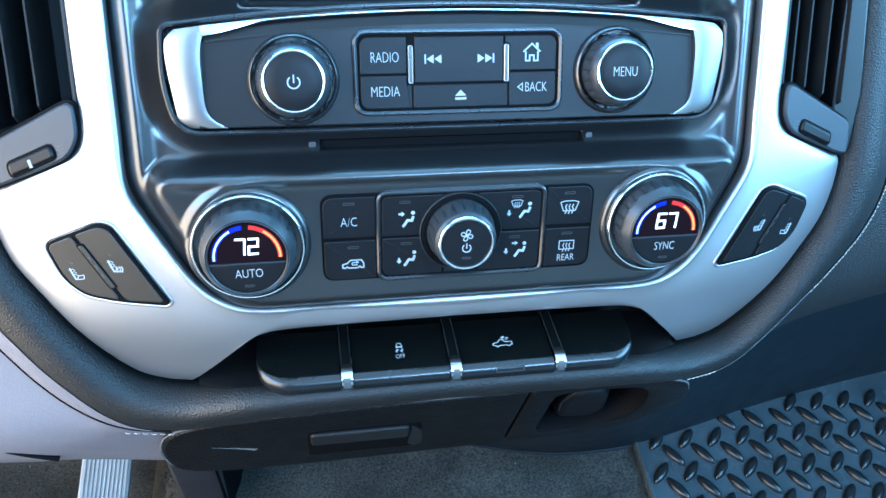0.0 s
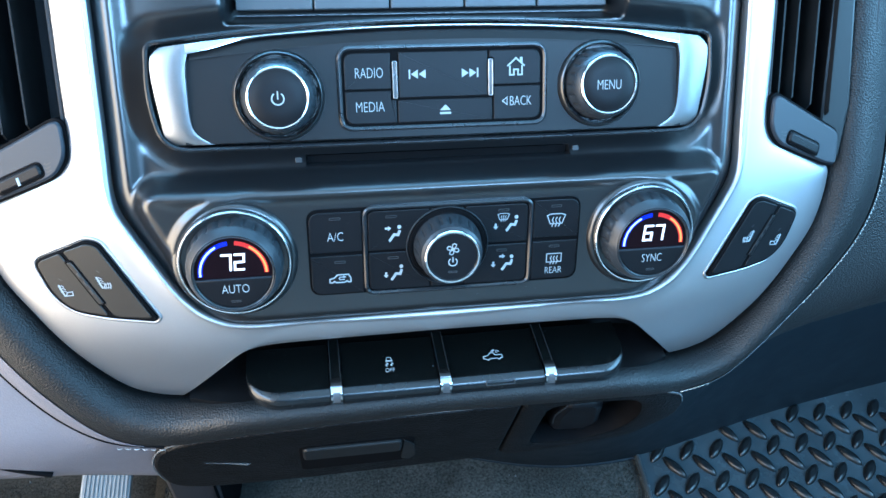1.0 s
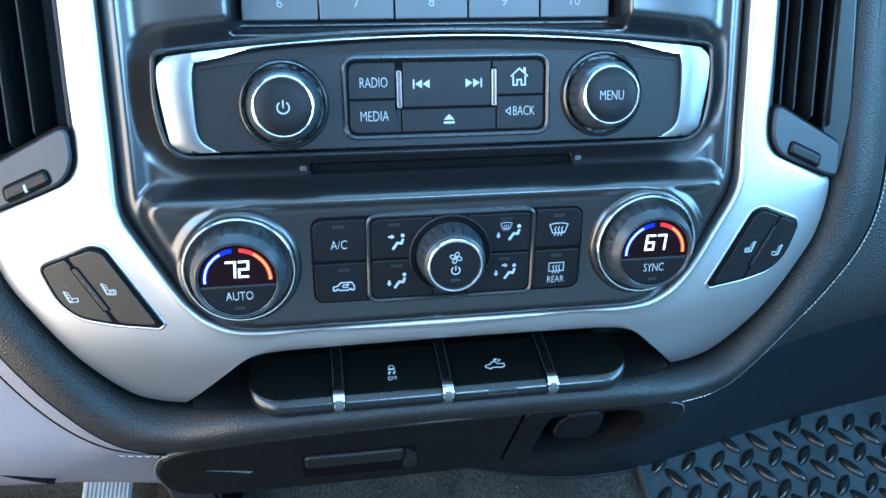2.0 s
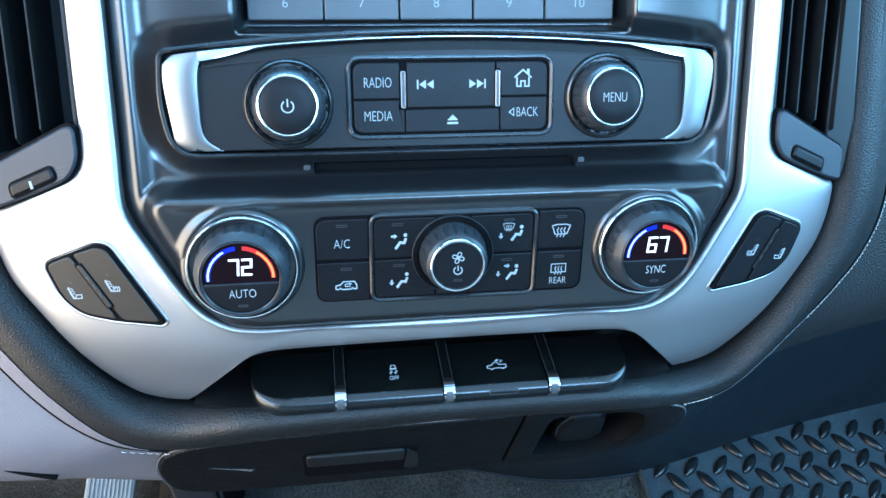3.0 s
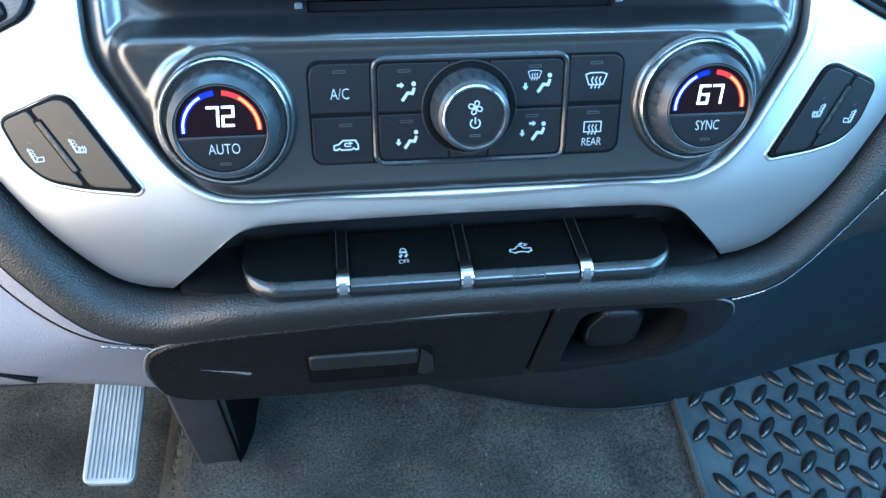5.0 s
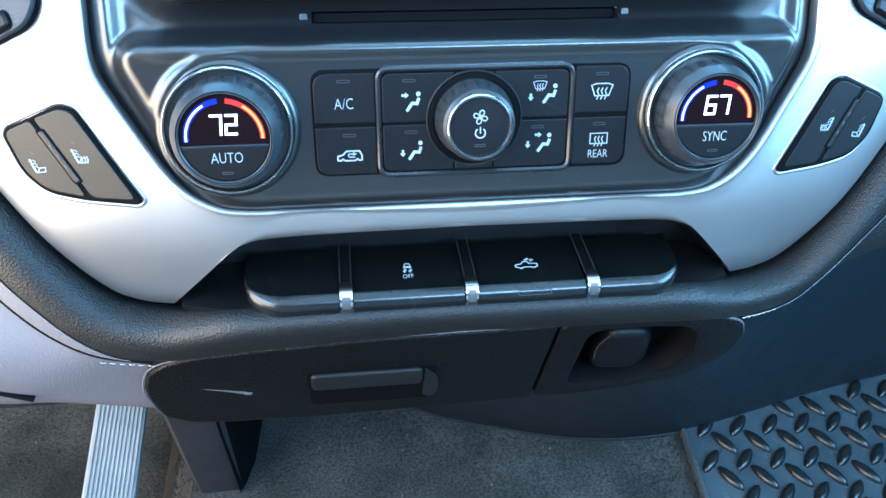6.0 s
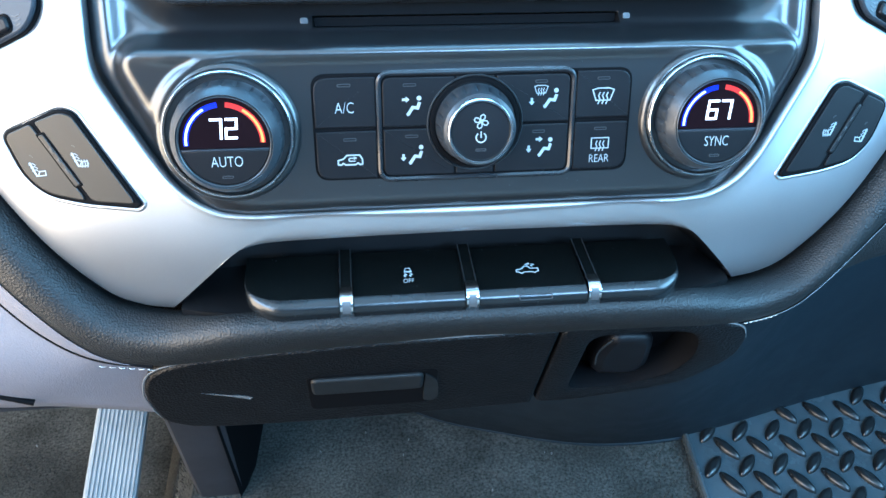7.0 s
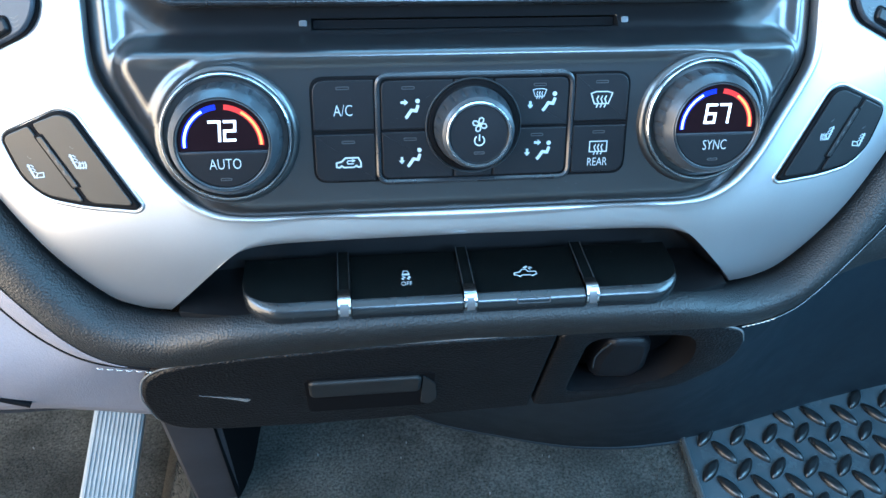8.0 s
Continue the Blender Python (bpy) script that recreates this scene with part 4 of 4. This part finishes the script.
        bm = stroke(bmesh.new(), [(-29.9, 3.6), (-29.4, 5.8), (-27.4, 5.8), (-26.9, 3.6)], 0.45, 0, True)
        fill(bm, [(-30.3, 2.7), (-26.5, 2.7), (-26.5, 3.6), (-30.3, 3.6)], 0)
        stroke(bm, [(-30.0, 2.0), (-29.0, 1.1), (-30.4, 0.3), (-29.5, -0.6)], 0.5, 0)
        stroke(bm, [(-27.4, 2.0), (-26.4, 1.1), (-27.8, 0.3), (-26.9, -0.6)], 0.5, 0)
        part("icon", on_key(bm), INK, sw, "white skidding car icon")
    if x0 == 3.4:
        bm = stroke(bmesh.new(), [(23.1, -1.0), (23.3, 0.4), (26.0, 1.0), (27.3, 2.8), (29.3, 2.8), (29.9, 1.2), (33.8, 1.0), (33.8, -1.1), (32.9, -1.2), (31.9, -2.2), (30.7, -1.4), (26.8, -1.4), (25.6, -2.4), (24.5, -1.4)], 0.55, 0, True)
        fill(bm, [(28.0, 4.2), (30.0, 5.4), (30.6, 4.4), (28.8, 3.4)], 0)
        stroke(bm, [(31.0, 4.4), (32.6, 3.6)], 0.6, 0)
        stroke(bm, [(30.6, 3.4), (31.6, 2.6)], 0.6, 0)
        part("icon", on_key(bm), INK, sw, "white truck icon")
        bm = rim(rrect(21.8, -81.0, 37.6, -78.2, 0.3), 0.45, 15.3, 18, 0.1)
        part("indicator", bm, DIM, sw, "small grey indicator window")
for x in (-57.6, 0.0, 57.6):
    d = thing("switch_divider", (x, 30, -72), "grey upright divider with a chrome tip between switches", "divider", group="switch dividers")
    rows = [[(x + a, y, z) for a in (-2.7, 2.7)] for y, z in ((50.5, -70), (50.5, -61.6), (48, -60.3), (34, -66.8), (19.0, -73.6))]
    bm = loft(rows)
    part("rib", bm, GLOSS, d, "dark rib")
    for a in (-2.6, 2.6):
        part("rib_edge", tube([(x + a, 48, -60.2), (x + a, 34, -66.7), (x + a, 19.5, -73.3)], 0.2, None, 6), EDGE, d, "fine bright edge")
    rows = [[(x + a, y, z) for a in (-2.9, -2.3, 2.3, 2.9)] for y, z in ((22.5, -71.8), (17.6, -73.6), (15.2, -75.6), (14.3, -77.8), (14.6, -81.0), (17.5, -84.5), (22, -87))]
    tip = part("tip", loft(rows), CHROME, d, "chrome tip")
    rows = [[(x + a, y - 0.3, z) for a in (-1.9, 1.9)] for y, z in ((14.7, -76.6), (14.25, -77.9), (14.6, -81.2), (15.6, -82.6))]
    part("tip_inlay", loft(rows), PRESET, tip, "grey inlay of the tip")

# ---- padded roll under and beside the trim ----
def pad_paths(seam):
    inner = [(222, 32, 140), (223, 32, 90), (223, 31, 50), (222, 30, 24), (217, 31, -4), (206, 33, -27), (189, 36.5, -55), (170.5, 41, -77), (155, 42.5, -84.5), (140, 40, -86.8), (124, 32, -85.6), (104, 25, -83), (60, 23, -81.8), (0, 23, -81.4)]
    return smooth_path(inner, 6), smooth_path(seam, 6)


SEAM_R = [(268, 52, 140), (268, 49, 90), (267, 46, 50), (263, 43, 10), (253, 43, -18), (234, 43, -43), (206, 43, -72), (185, 43.5, -92), (170, 44.5, -102.5), (150, 45, -108), (128, 45, -109.5), (104, 45, -109), (60, 45, -108.3), (0, 45, -107)]
SEAM_L = [(-268, 52, 140), (-268, 49, 90), (-267, 46, 50), (-264, 45, 6), (-253, 46, -26), (-237, 47, -51), (-217, 47, -78), (-198, 46, -96), (-178, 45, -107), (-152, 45, -112.5), (-128, 45, -112), (-104, 45, -110.5), (-60, 45, -108.8), (0, 45, -107)]


def pad_row(a, b, bulge):
    out = Vector((b.x - a.x, 0, b.z - a.z)).normalized()
    d = Vector((0, -0.95, 0)) + out * 0.3
    row = [a + Vector((0, 14, 0)) + out * 1.0]
    for k in range(17):
        t = k / 16
        h = bulge * (math.sin(math.pi * t ** 0.68) ** 0.75) * (1 - 0.35 * t)
        row.append(a.lerp(b, t) + d * h)
    return row + [b + Vector((0, 8, 0))]


rows = []
a_path, b_path = pad_paths(SEAM_L)
a_path = [Vector((-p.x, p.y, p.z)) for p in a_path]
rows = [pad_row(a, b, 13) for a, b in zip(a_path, b_path)]
a_path, b_path = pad_paths(SEAM_R)
rows += [pad_row(a, b, 13) for a, b in zip(a_path, b_path)][-2::-1]
roll = thing("padded_roll", (0, 30, -95), "grained black vinyl padded roll with pale stitching", "dashboard trim")
part("cover", loft(rows), LEATHER, roll, "", 70)
a_path, strip_path = pad_paths(SEAM_L)
rows = []
for a, b in zip(a_path, strip_path):
    if b.z > 100 or b.x > -150:
        continue
    row = pad_row(Vector((-a.x, a.y, a.z)), b, 13)[1:-1]
    wide, strip = 7.0 * ramp(-b.x, 150, 212), []
    for k in range(8):
        at = 16 - wide * k / 7
        low = min(int(at), 15)
        strip.append(row[low].lerp(row[low + 1], at - low) + Vector((-0.5, -0.9 * math.sin(math.pi * (0.15 + 0.75 * k / 7)), -0.3)))
    rows.append(strip)
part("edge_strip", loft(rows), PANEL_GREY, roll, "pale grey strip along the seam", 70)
seam_pts = b_path
length, stitches = 0.0, []
dense = []
for p, q in zip(seam_pts, seam_pts[1:]):
    for k in range(12):
        dense.append(p.lerp(q, k / 12))
start = None
for p, q in zip(dense, dense[1:]):
    length += (q - p).length
    if length % 2.7 < 1.8:
        start = start or p
    elif start is not None:
        stitches.append((start, p))
        start = None
for p, q in stitches:
    if p.x < 146 or (p.x > 165 and p.z < -58):
        continue
    mid = (p + q) / 2
    out = Vector((p.x, 0, p.z + 40)).normalized()
    part("stitch", tube([p + out * 1.2 + Vector((0, -1.0, 0)), mid + out * 1.2 + Vector((0, -1.8, 0)), q + out * 1.2 + Vector((0, -1.0, 0))], 0.3, None, 5), THREAD, roll)
part("seam_line", tube([p + Vector((0.6, -0.9, -0.6)) for p in seam_pts if 150 < p.x and p.z < -50], 0.3), EDGE, roll, "fine moulded seam line")
for k in range(6):
    x = -176 + 4.4 * k
    z = -110.2 - 0.14 * (x + 176)
    part("stitch", tube([(x, 42.6, z), (x + 1.3, 41.9, z - 0.3), (x + 2.8, 42.6, z - 0.5)], 0.14, None, 5), THREAD, roll)
part("seam_gap", tube([p + Vector((0, -0.6, 0)) for p in smooth_path(SEAM_L[2:10], 6)], 1.25), GAP, roll, "dark seam gap")

# side of the dash outside the seam, passenger's side
rows = []
for p in smooth_path(SEAM_R[:11], 6):
    out = Vector((p.x, 0, p.z * 0.8)).normalized()
    f = 0.12 + 0.88 * ramp(p.x, 150, 235)
    wide = 30 + 150 * ramp(p.x, 185, 255)
    rows.append([p + Vector((0, 6, 0)), p + out * 2 + Vector((0, 0.5, 0))] + [p + out * f * wide * u + Vector((0, 3 + 62 * u ** 2.2, -8 * f * u)) for u in (0.15, 0.3, 0.45, 0.6, 0.75, 0.9, 1.0)] + [p + out * f * wide + Vector((0, 110 + 60 * ramp(p.x, 200, 245), -8 * f))])
part("side_pad", loft(rows), LEATHER, roll, "grained black vinyl pad beyond the stitched seam", 70)

# lower grey panel on the driver's side
BOTTOM_L = [(-420, 105, 140), (-420, 105, 90), (-420, 105, 50), (-415, 105, -20), (-400, 103, -90), (-360, 98, -128), (-300, 93, -144), (-246, 91, -148.5), (-214, 92.5, -151), (-158, 103, -164)]
rows = []
for a, b in zip(smooth_path(SEAM_L[:9] + [(-158, 52, -112)], 6), smooth_path(BOTTOM_L, 6)):
    row = [a + Vector((0, 10, 0))]
    for k in range(11):
        t = k / 10
        row.append(a.lerp(b, t) + Vector((0, 1.5 - 9 * math.sin(math.pi * t) * ramp(-a.x, 165, 215), 0)))
    rows.append(row + [b + Vector((0, 14, -1)), b + Vector((0, 70, 6))])
knee = thing("knee_panel", (-240, 70, -110), "pale grey moulded plastic knee panel beside the footwell", "dashboard panel")
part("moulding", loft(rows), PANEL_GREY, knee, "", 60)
slit = [(-320, 76, -108), (-286, 76.5, -122), (-262, 75.5, -126), (-242, 77.5, -134.5), (-224, 82, -142.5)]
part("panel_gap", tube(smooth_path(slit), 1.9), GAP, knee, "dark panel gap")

# ---- pull-out tray and socket cover below the roll ----
def tray_depth(x, z):
    return 0.34 * (342 - z)


tray = thing("storage_drawer", (-60, 0, 300), "grained black plastic drawer with a recessed pull", "drawer", WORLD)
o = rounded([(-163, 272), (-152, 262), (-132, 257.5), (-80, 256), (0, 258.5), (47, 261), (48.0, 349), (-50, 347), (-105, 343), (-141, 338), (-158, 328), (-165.5, 306)], [6, 6, 6, 0, 0, 3, 3, 0, 0, 10, 10, 14])
part("front", slab(o, -8, 45, 2.2, tray_depth), DOOR, tray, "", 60)
# slightly proud black plate: the recess's shade is put in as colour
o = rrect(-81, 275, -12, 316, 5)
part("pull_recess_shade", slab(o, -8.4, 4, 0.3, tray_depth), GAP, tray, "near-black plate painting the shade of the recess behind the pull")
part("pull", slab(rrect(-79, 296.5, -19.5, 314.0, 4), -10.6, 2, 1.6, tray_depth), PULL, tray, "smooth black finger pull", 60)
# wedge added in place of the bright reflection at the pull's right end
part("pull_highlight_wedge", slab(rounded([(-18.6, 280), (-13.5, 277), (-9.5, 284), (-11.5, 304), (-18.6, 313)], [2, 4, 4, 6, 2]), -9.2, 2, 0.25, tray_depth), PULL, tray, "small wedge shaped for the highlight at the pull's right end")
part("scuff", fill(bmesh.new(), [(-136, 305.2), (-126, 302.0), (-116, 299.0), (-110.5, 296.2), (-112.5, 293.6), (-121, 298.6)], -8.25, tray_depth, 0.2), SCUFF_AND_GLINT, tray, "pale scuff")
# pale tube painted in for the light caught by the drawer's top and left rim
edge_pts = [(-152.5, 263.5), (-162, 274), (-165, 292), (-164.6, 308), (-157.4, 328), (-140.5, 337.8), (-105, 342.8), (-50, 346.8), (0, 348.0), (47, 348.8)]
part("edge_highlight", tube(smooth_path([(x, tray_depth(x, z) - 6.6, z) for x, z in edge_pts]), 0.5), SCUFF_AND_GLINT, tray, "pale line standing for the highlight on the drawer's rim")
sock = thing("socket_cover", (105, 0, 300), "dark recessed socket compartment with a rounded cover", "compartment", WORLD)
def radial(o, cx, cz, n=96):
    """Points of the outline o met by n rays from cx, cz."""
    out = []
    for k in range(n):
        dx, dz = math.cos(2 * math.pi * k / n), math.sin(2 * math.pi * k / n)
        best = 0.0
        for i in range(len(o)):
            (ax, az), (bx, bz) = o[i - 1], o[i]
            det = dx * (az - bz) - dz * (ax - bx)
            if abs(det) < 1e-9:
                continue
            r = ((ax - cx) * (az - bz) - (az - cz) * (ax - bx)) / det
            u = (dx * (az - cz) - dz * (ax - cx)) / det
            if r > 0 and -1e-6 <= u <= 1 + 1e-6:
                best = max(best, r)
        out.append((cx + dx * best, cz + dz * best))
    return out


OUTSIDE = rounded([(49, 262), (69, 261), (103, 266), (137, 276), (157, 305), (155, 328), (148, 341), (130, 348), (98, 350.5), (49.4, 349)], [3, 0, 0, 6, 10, 6, 10, 8, 0, 3])
OPENING = rounded([(66, 277), (100, 277), (126, 290), (132, 312), (124, 338), (98, 341), (66, 340)], [8, 8, 10, 12, 12, 6, 10])
rings = []
for o, y in ((OUTSIDE, 45), (OUTSIDE, -6), (inset(OUTSIDE, 0.6), -7.4), (inset(OUTSIDE, 2.0), -8), (inset(OPENING, -2.0), -8), (inset(OPENING, -0.4), -7.2)):
    ring = [Vector((x, y + tray_depth(x, z), z)) for x, z in radial(o, 97, 308)]
    rings.append(ring + ring[:1])
bm = loft(rings)
bmesh.ops.remove_doubles(bm, verts=bm.verts, dist=0.001)
part("front", bm, DOOR, sock, "", 60)
rings = []
for o, y in ((inset(OPENING, -0.4), -7.0), (inset(OPENING, 0.8), -4), (inset(OPENING, 2.5), 16)):
    ring = [Vector((x, y + tray_depth(x, z), z)) for x, z in radial(o, 97, 308)]
    rings.append(ring + ring[:1])
bm = loft(rings)
bmesh.ops.remove_doubles(bm, verts=bm.verts, dist=0.001)
part("recess_wall", bm, GAP, sock, "dark wall of the recess", 60)
part("recess", slab(inset(OPENING, 2.0), 13, 19, 0, tray_depth), GAP, sock, "dark back of the recess")
# same painted rim highlight along the socket's upper edge
edge_pts = [(52, 348.8), (98, 350.0), (129, 347.6), (147, 340.5), (154, 328)]
part("edge_highlight", tube(smooth_path([(x, tray_depth(x, z) - 6.6, z) for x, z in edge_pts]), 0.6), SCUFF_AND_GLINT, sock, "pale line standing for the highlight on the rim")
cover = rounded([(80, 285), (106, 281), (112, 293), (107, 327), (82, 330), (77, 310)], [8, 8, 12, 10, 8, 10])
part("cover", slab(cover, -3, 18, 5, tray_depth), BUTTON, sock, "rounded black socket cover", 60)
part("cover_edge", tube(smooth_path([(x, tray_depth(x, z) - 1.5, z) for x, z in ((82.5, 326), (79.3, 318), (77.8, 310), (79.4, 298))]), 0.5), EDGE, sock, "thin mid-grey line along the cover's left edge")

# under-dash closing panel
rows = [[(x, y, z) for x in (-420, -160, 0, 60, 120)] for y, z in ((40, 262), (120, 262), (300, 250), (470, 240))]
solo("under_dash_panel", loft(rows), DARKCAVE, (0, 200, 255), "dark panel closing the underside of the dash", "panel", WORLD)

# passenger's lower panel that stands on the carpet
FOOT = [(-30, 262, -2), (22, 229, -2), (80, 208, -2), (142, 190, -2), (197, 183, -2), (255, 184.5, -2), (311, 193, -2), (413, 217, -2), (504, 234, -2), (640, 255, -2)]
TOP = [(-30, 120, 262), (22, 110, 266), (80, 90, 272), (142, 40, 326), (197, 36, 358), (255, 84, 372), (311, 150, 370), (413, 190, 370), (504, 200, 370), (640, 205, 370)]
rows = []
for a, b in zip(smooth_path(FOOT, 6), smooth_path(TOP, 6)):
    rows.append([a + Vector((0, 20, 0)), a] + [a.lerp(b, t) + Vector((0, -16 * math.sin(math.pi * t), 0)) for t in (0.02, 0.1, 0.2, 0.35, 0.5, 0.65, 0.8, 0.9, 1.0)])
tunnel = thing("tunnel_panel", (250, 180, 0), "blue-grey moulded panel curving down to the carpet", "panel", WORLD)
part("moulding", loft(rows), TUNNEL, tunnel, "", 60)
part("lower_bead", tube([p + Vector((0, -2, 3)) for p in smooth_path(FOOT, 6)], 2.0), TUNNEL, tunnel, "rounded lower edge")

# bracket from the dash down to the carpet
leg = thing("dash_bracket", (-182, 150, 0), "dark grey plastic bracket from dash to carpet", "bracket", WORLD)
rows = []
for z, y, x0, x1 in ((290, 95, -206, -158), (140, 128, -204, -160), (60, 146, -204, -161.5), (8, 158, -203.5, -163), (-4, 160, -203, -163)):
    rows.append([(x0, y + 60, z), (x0, y + 4, z), (x0 + 4, y, z), (x1 - 3, y, z), (x1, y + 1.5, z), (x1 - 1.5, y + 8, z)])
part("upright", loft(rows), BRACKET, leg)
bm = loft([[(-165, 156 - 0.22 * z, z), (-160, 168 - 0.22 * z, z), (-154, 190 - 0.18 * z, z), (-148, 262, z)] for z in (-4, 60, 140, 280)])
part("side_web", bm, GAP, leg, "black web behind the bracket")

# accelerator pedal
pedal = thing("accelerator_pedal", (-290, 190, -40), "ribbed grey accelerator pedal hanging over the carpet", "pedal", WORLD)
axis = Vector((5.8, 100, 44)).normalized()
across = Vector((1, 0, -0.12)).normalized()
face = across.cross(axis).normalized()
base = Vector((-319.5, 176, -42))

if face.y > 0:
    face = -face
bm = slab(rounded([(0, 0), (48, 0), (48, 190), (0, 190)], [9, 9, 2, 2]), -5, 5, 2)
for v in bm.verts:
    v.co = base + across * v.co.x + axis * v.co.z - face * v.co.y
part("pad", bm, PEDAL, pedal, "grey pedal pad")
for i in range(11):
    u = 4.0 + 4.0 * i
    bm = bmesh.new()
    rows = []
    for w in (5, 8, 100, 186):
        rows.append([base + across * (u + a) + axis * w + face * h for a, h in ((-1.2, 4.5), (-0.9, 6.6), (0.9, 6.6), (1.2, 4.5))])
    part("rib", loft(rows, bm), PEDAL, pedal)
bm = tube([base + across * 22 + axis * 150 - face * 4, base + across * 22 + axis * 185 + Vector((0, 15, 60)), base + across * 22 + axis * 190 + Vector((0, 40, 180))], 6)
part("arm", bm, DARKCAVE, pedal, "dark pedal arm")

# ---- rubber mat with raised tread ----
mat = thing("floor_mat", (420, 0, 0), "black rubber floor mat with raised diamond tread", "floor mat", WORLD)


def flat(bm, z0=0.0):
    """Lays a slab drawn in x, z down on the carpet: its z becomes y, its front faces up."""
    for v in bm.verts:
        v.co = Vector((v.co.x, v.co.z, z0 - v.co.y))
    return bm


MAT = [(238, -420), (640, -420), (640, 262), (560, 250), (500, 241), (413, 226), (330, 204), (270, 192), (262, 187), (257, 114)]
part("sheet", flat(slab(MAT, -6, -2, 0.8), 0), RUBBER, mat)
rows = []
for x, y in ((236, -420), (255, 90), (257, 114), (263, 186)):
    rows.append([(x - 4.2, y, 0.5), (x - 3.8, y, 8.0), (x - 2.2, y, 9.6), (x - 0.4, y, 9.6), (x + 1.0, y, 8.0), (x + 1.6, y, 5.6)])
part("raised_edge", loft(rows), RUBBER, mat, "raised rubber edge")


def lug_mesh(turn):
    bm = bmesh.new()
    loops = []
    for k, h in ((1.0, 5.6), (0.93, 8.8), (0.72, 10.4), (0.35, 10.9)):
        loop = []
        for i in range(14):
            a = 2 * math.pi * i / 14
            x, y = 16.0 * k * math.cos(a), 5.6 * k * math.sin(a) * (abs(math.sin(a)) ** 0.3)
            c, s = math.cos(radians(turn)), math.sin(radians(turn))
            loop.append(bm.verts.new((x * c - y * s, x * s + y * c, h)))
        loops.append(loop)
    for a, b in zip(loops, loops[1:]):
        for i in range(14):
            bm.faces.new((a[i - 1], a[i], b[i], b[i - 1]))
    bm.faces.new(loops[-1])
    return finish(bm, Vector((0, 0, 0)), "lug", 80)


for turn, x0, y0 in ((46, 274, 142), (-62, 285, 121.5)):
    me = lug_mesh(turn)
    me.materials.append(LUG)
    for j in range(-5, 3):
        for i in range(-3, 13):
            x, y = x0 + 33 * i + 10.3 * j, y0 + 40 * j - 1.5 * i
            if not (268 < x < 610 and -90 < y and y < 178 + 0.2 * max(0, x - 262)):
                continue
            lug = new("lug", me)
            lug.parent = mat
            lug.location = (Vector((x, y, 0)) - ORIGIN[mat.name]) * 0.001

# lint and grit on the carpet
bm = bmesh.new()
for i in range(34):
    x, y, r = random.uniform(-420, 250), random.uniform(40, 290), random.uniform(0.3, 0.75)
    prism(bm, shifted(circle(0, 0, r, 5), x, y), -4.0, -1.5, 0.2)
grit = flat(bm, 0)
solo("lint", grit, SCUFF_AND_GLINT, (0, 150, 0), "pale lint specks scattered over the carpet", "lint", WORLD, kind="stuff")

# short pile standing on the visible carpet
rng = np.random.default_rng(3)
N = 26000
px, py = rng.uniform(-430, 262, N), rng.uniform(0, 300, N)
hgt, lean, turn = rng.uniform(2.0, 4.2, N), rng.uniform(0.3, 2.2, N), rng.uniform(0, 2 * np.pi, N)
hill = -95 * np.clip((-px - 212) / 50, 0, 1) ** 2 * (3 - 2 * np.clip((-px - 212) / 50, 0, 1)) + 60 * np.clip((py - 300) / 170, 0, 1)
verts = np.zeros((N, 3, 3))
c, s = np.cos(turn), np.sin(turn)
verts[:, 0] = np.stack([px - 0.5 * s, py + 0.5 * c, hill - 1.5], 1)
verts[:, 1] = np.stack([px + 0.5 * s, py - 0.5 * c, hill - 1.5], 1)
verts[:, 2] = np.stack([px + lean * c, py + lean * s, hill + hgt], 1)
me = bpy.data.meshes.new("carpet_pile")
me.from_pydata((verts.reshape(-1, 3) * 0.001).tolist(), [], [(3 * i, 3 * i + 1, 3 * i + 2) for i in range(N)])
me.materials.append(CARPET)
tagged(new("carpet_pile", me), "short dark grey carpet fibres on the floor", "carpet pile", kind="stuff")

# dust on the dark plastics
bm = bmesh.new()
for i in range(50):
    x, z = random.uniform(-125, 125), random.uniform(-26, 36)
    if edge_distance(x, z, OUTER) < 2 or min(abs(abs(x) - 100.3), 99) < 30 and abs(z) < 30:
        continue
    r = random.uniform(0.06, 0.16)
    prism(bm, shifted(circle(0, 0, r, 5), x, z), bezel_depth(x, z) - 0.25, bezel_depth(x, z), 0)
solo("dust_on_stack", bm, INK, (0, 0, 0), "pale dust specks on the centre stack", "dust", kind="stuff")
bm = bmesh.new()
for i in range(48):
    x, u = random.uniform(-100, 100), random.uniform(0.05, 0.95)
    p = top_point(x, u)
    r = random.uniform(0.06, 0.14)
    ring = [bm.verts.new(p + Vector((r * math.cos(a), -r * 0.9 * math.sin(a) - 0.1, 0.22 - r * 0.42 * math.sin(a)))) for a in (0.3, 1.6, 2.9, 4.1, 5.3)]
    bm.faces.new(ring)
solo("dust_on_switches", bm, INK, (0, 30, -68), "pale dust specks on the switch tops", "dust", kind="stuff")
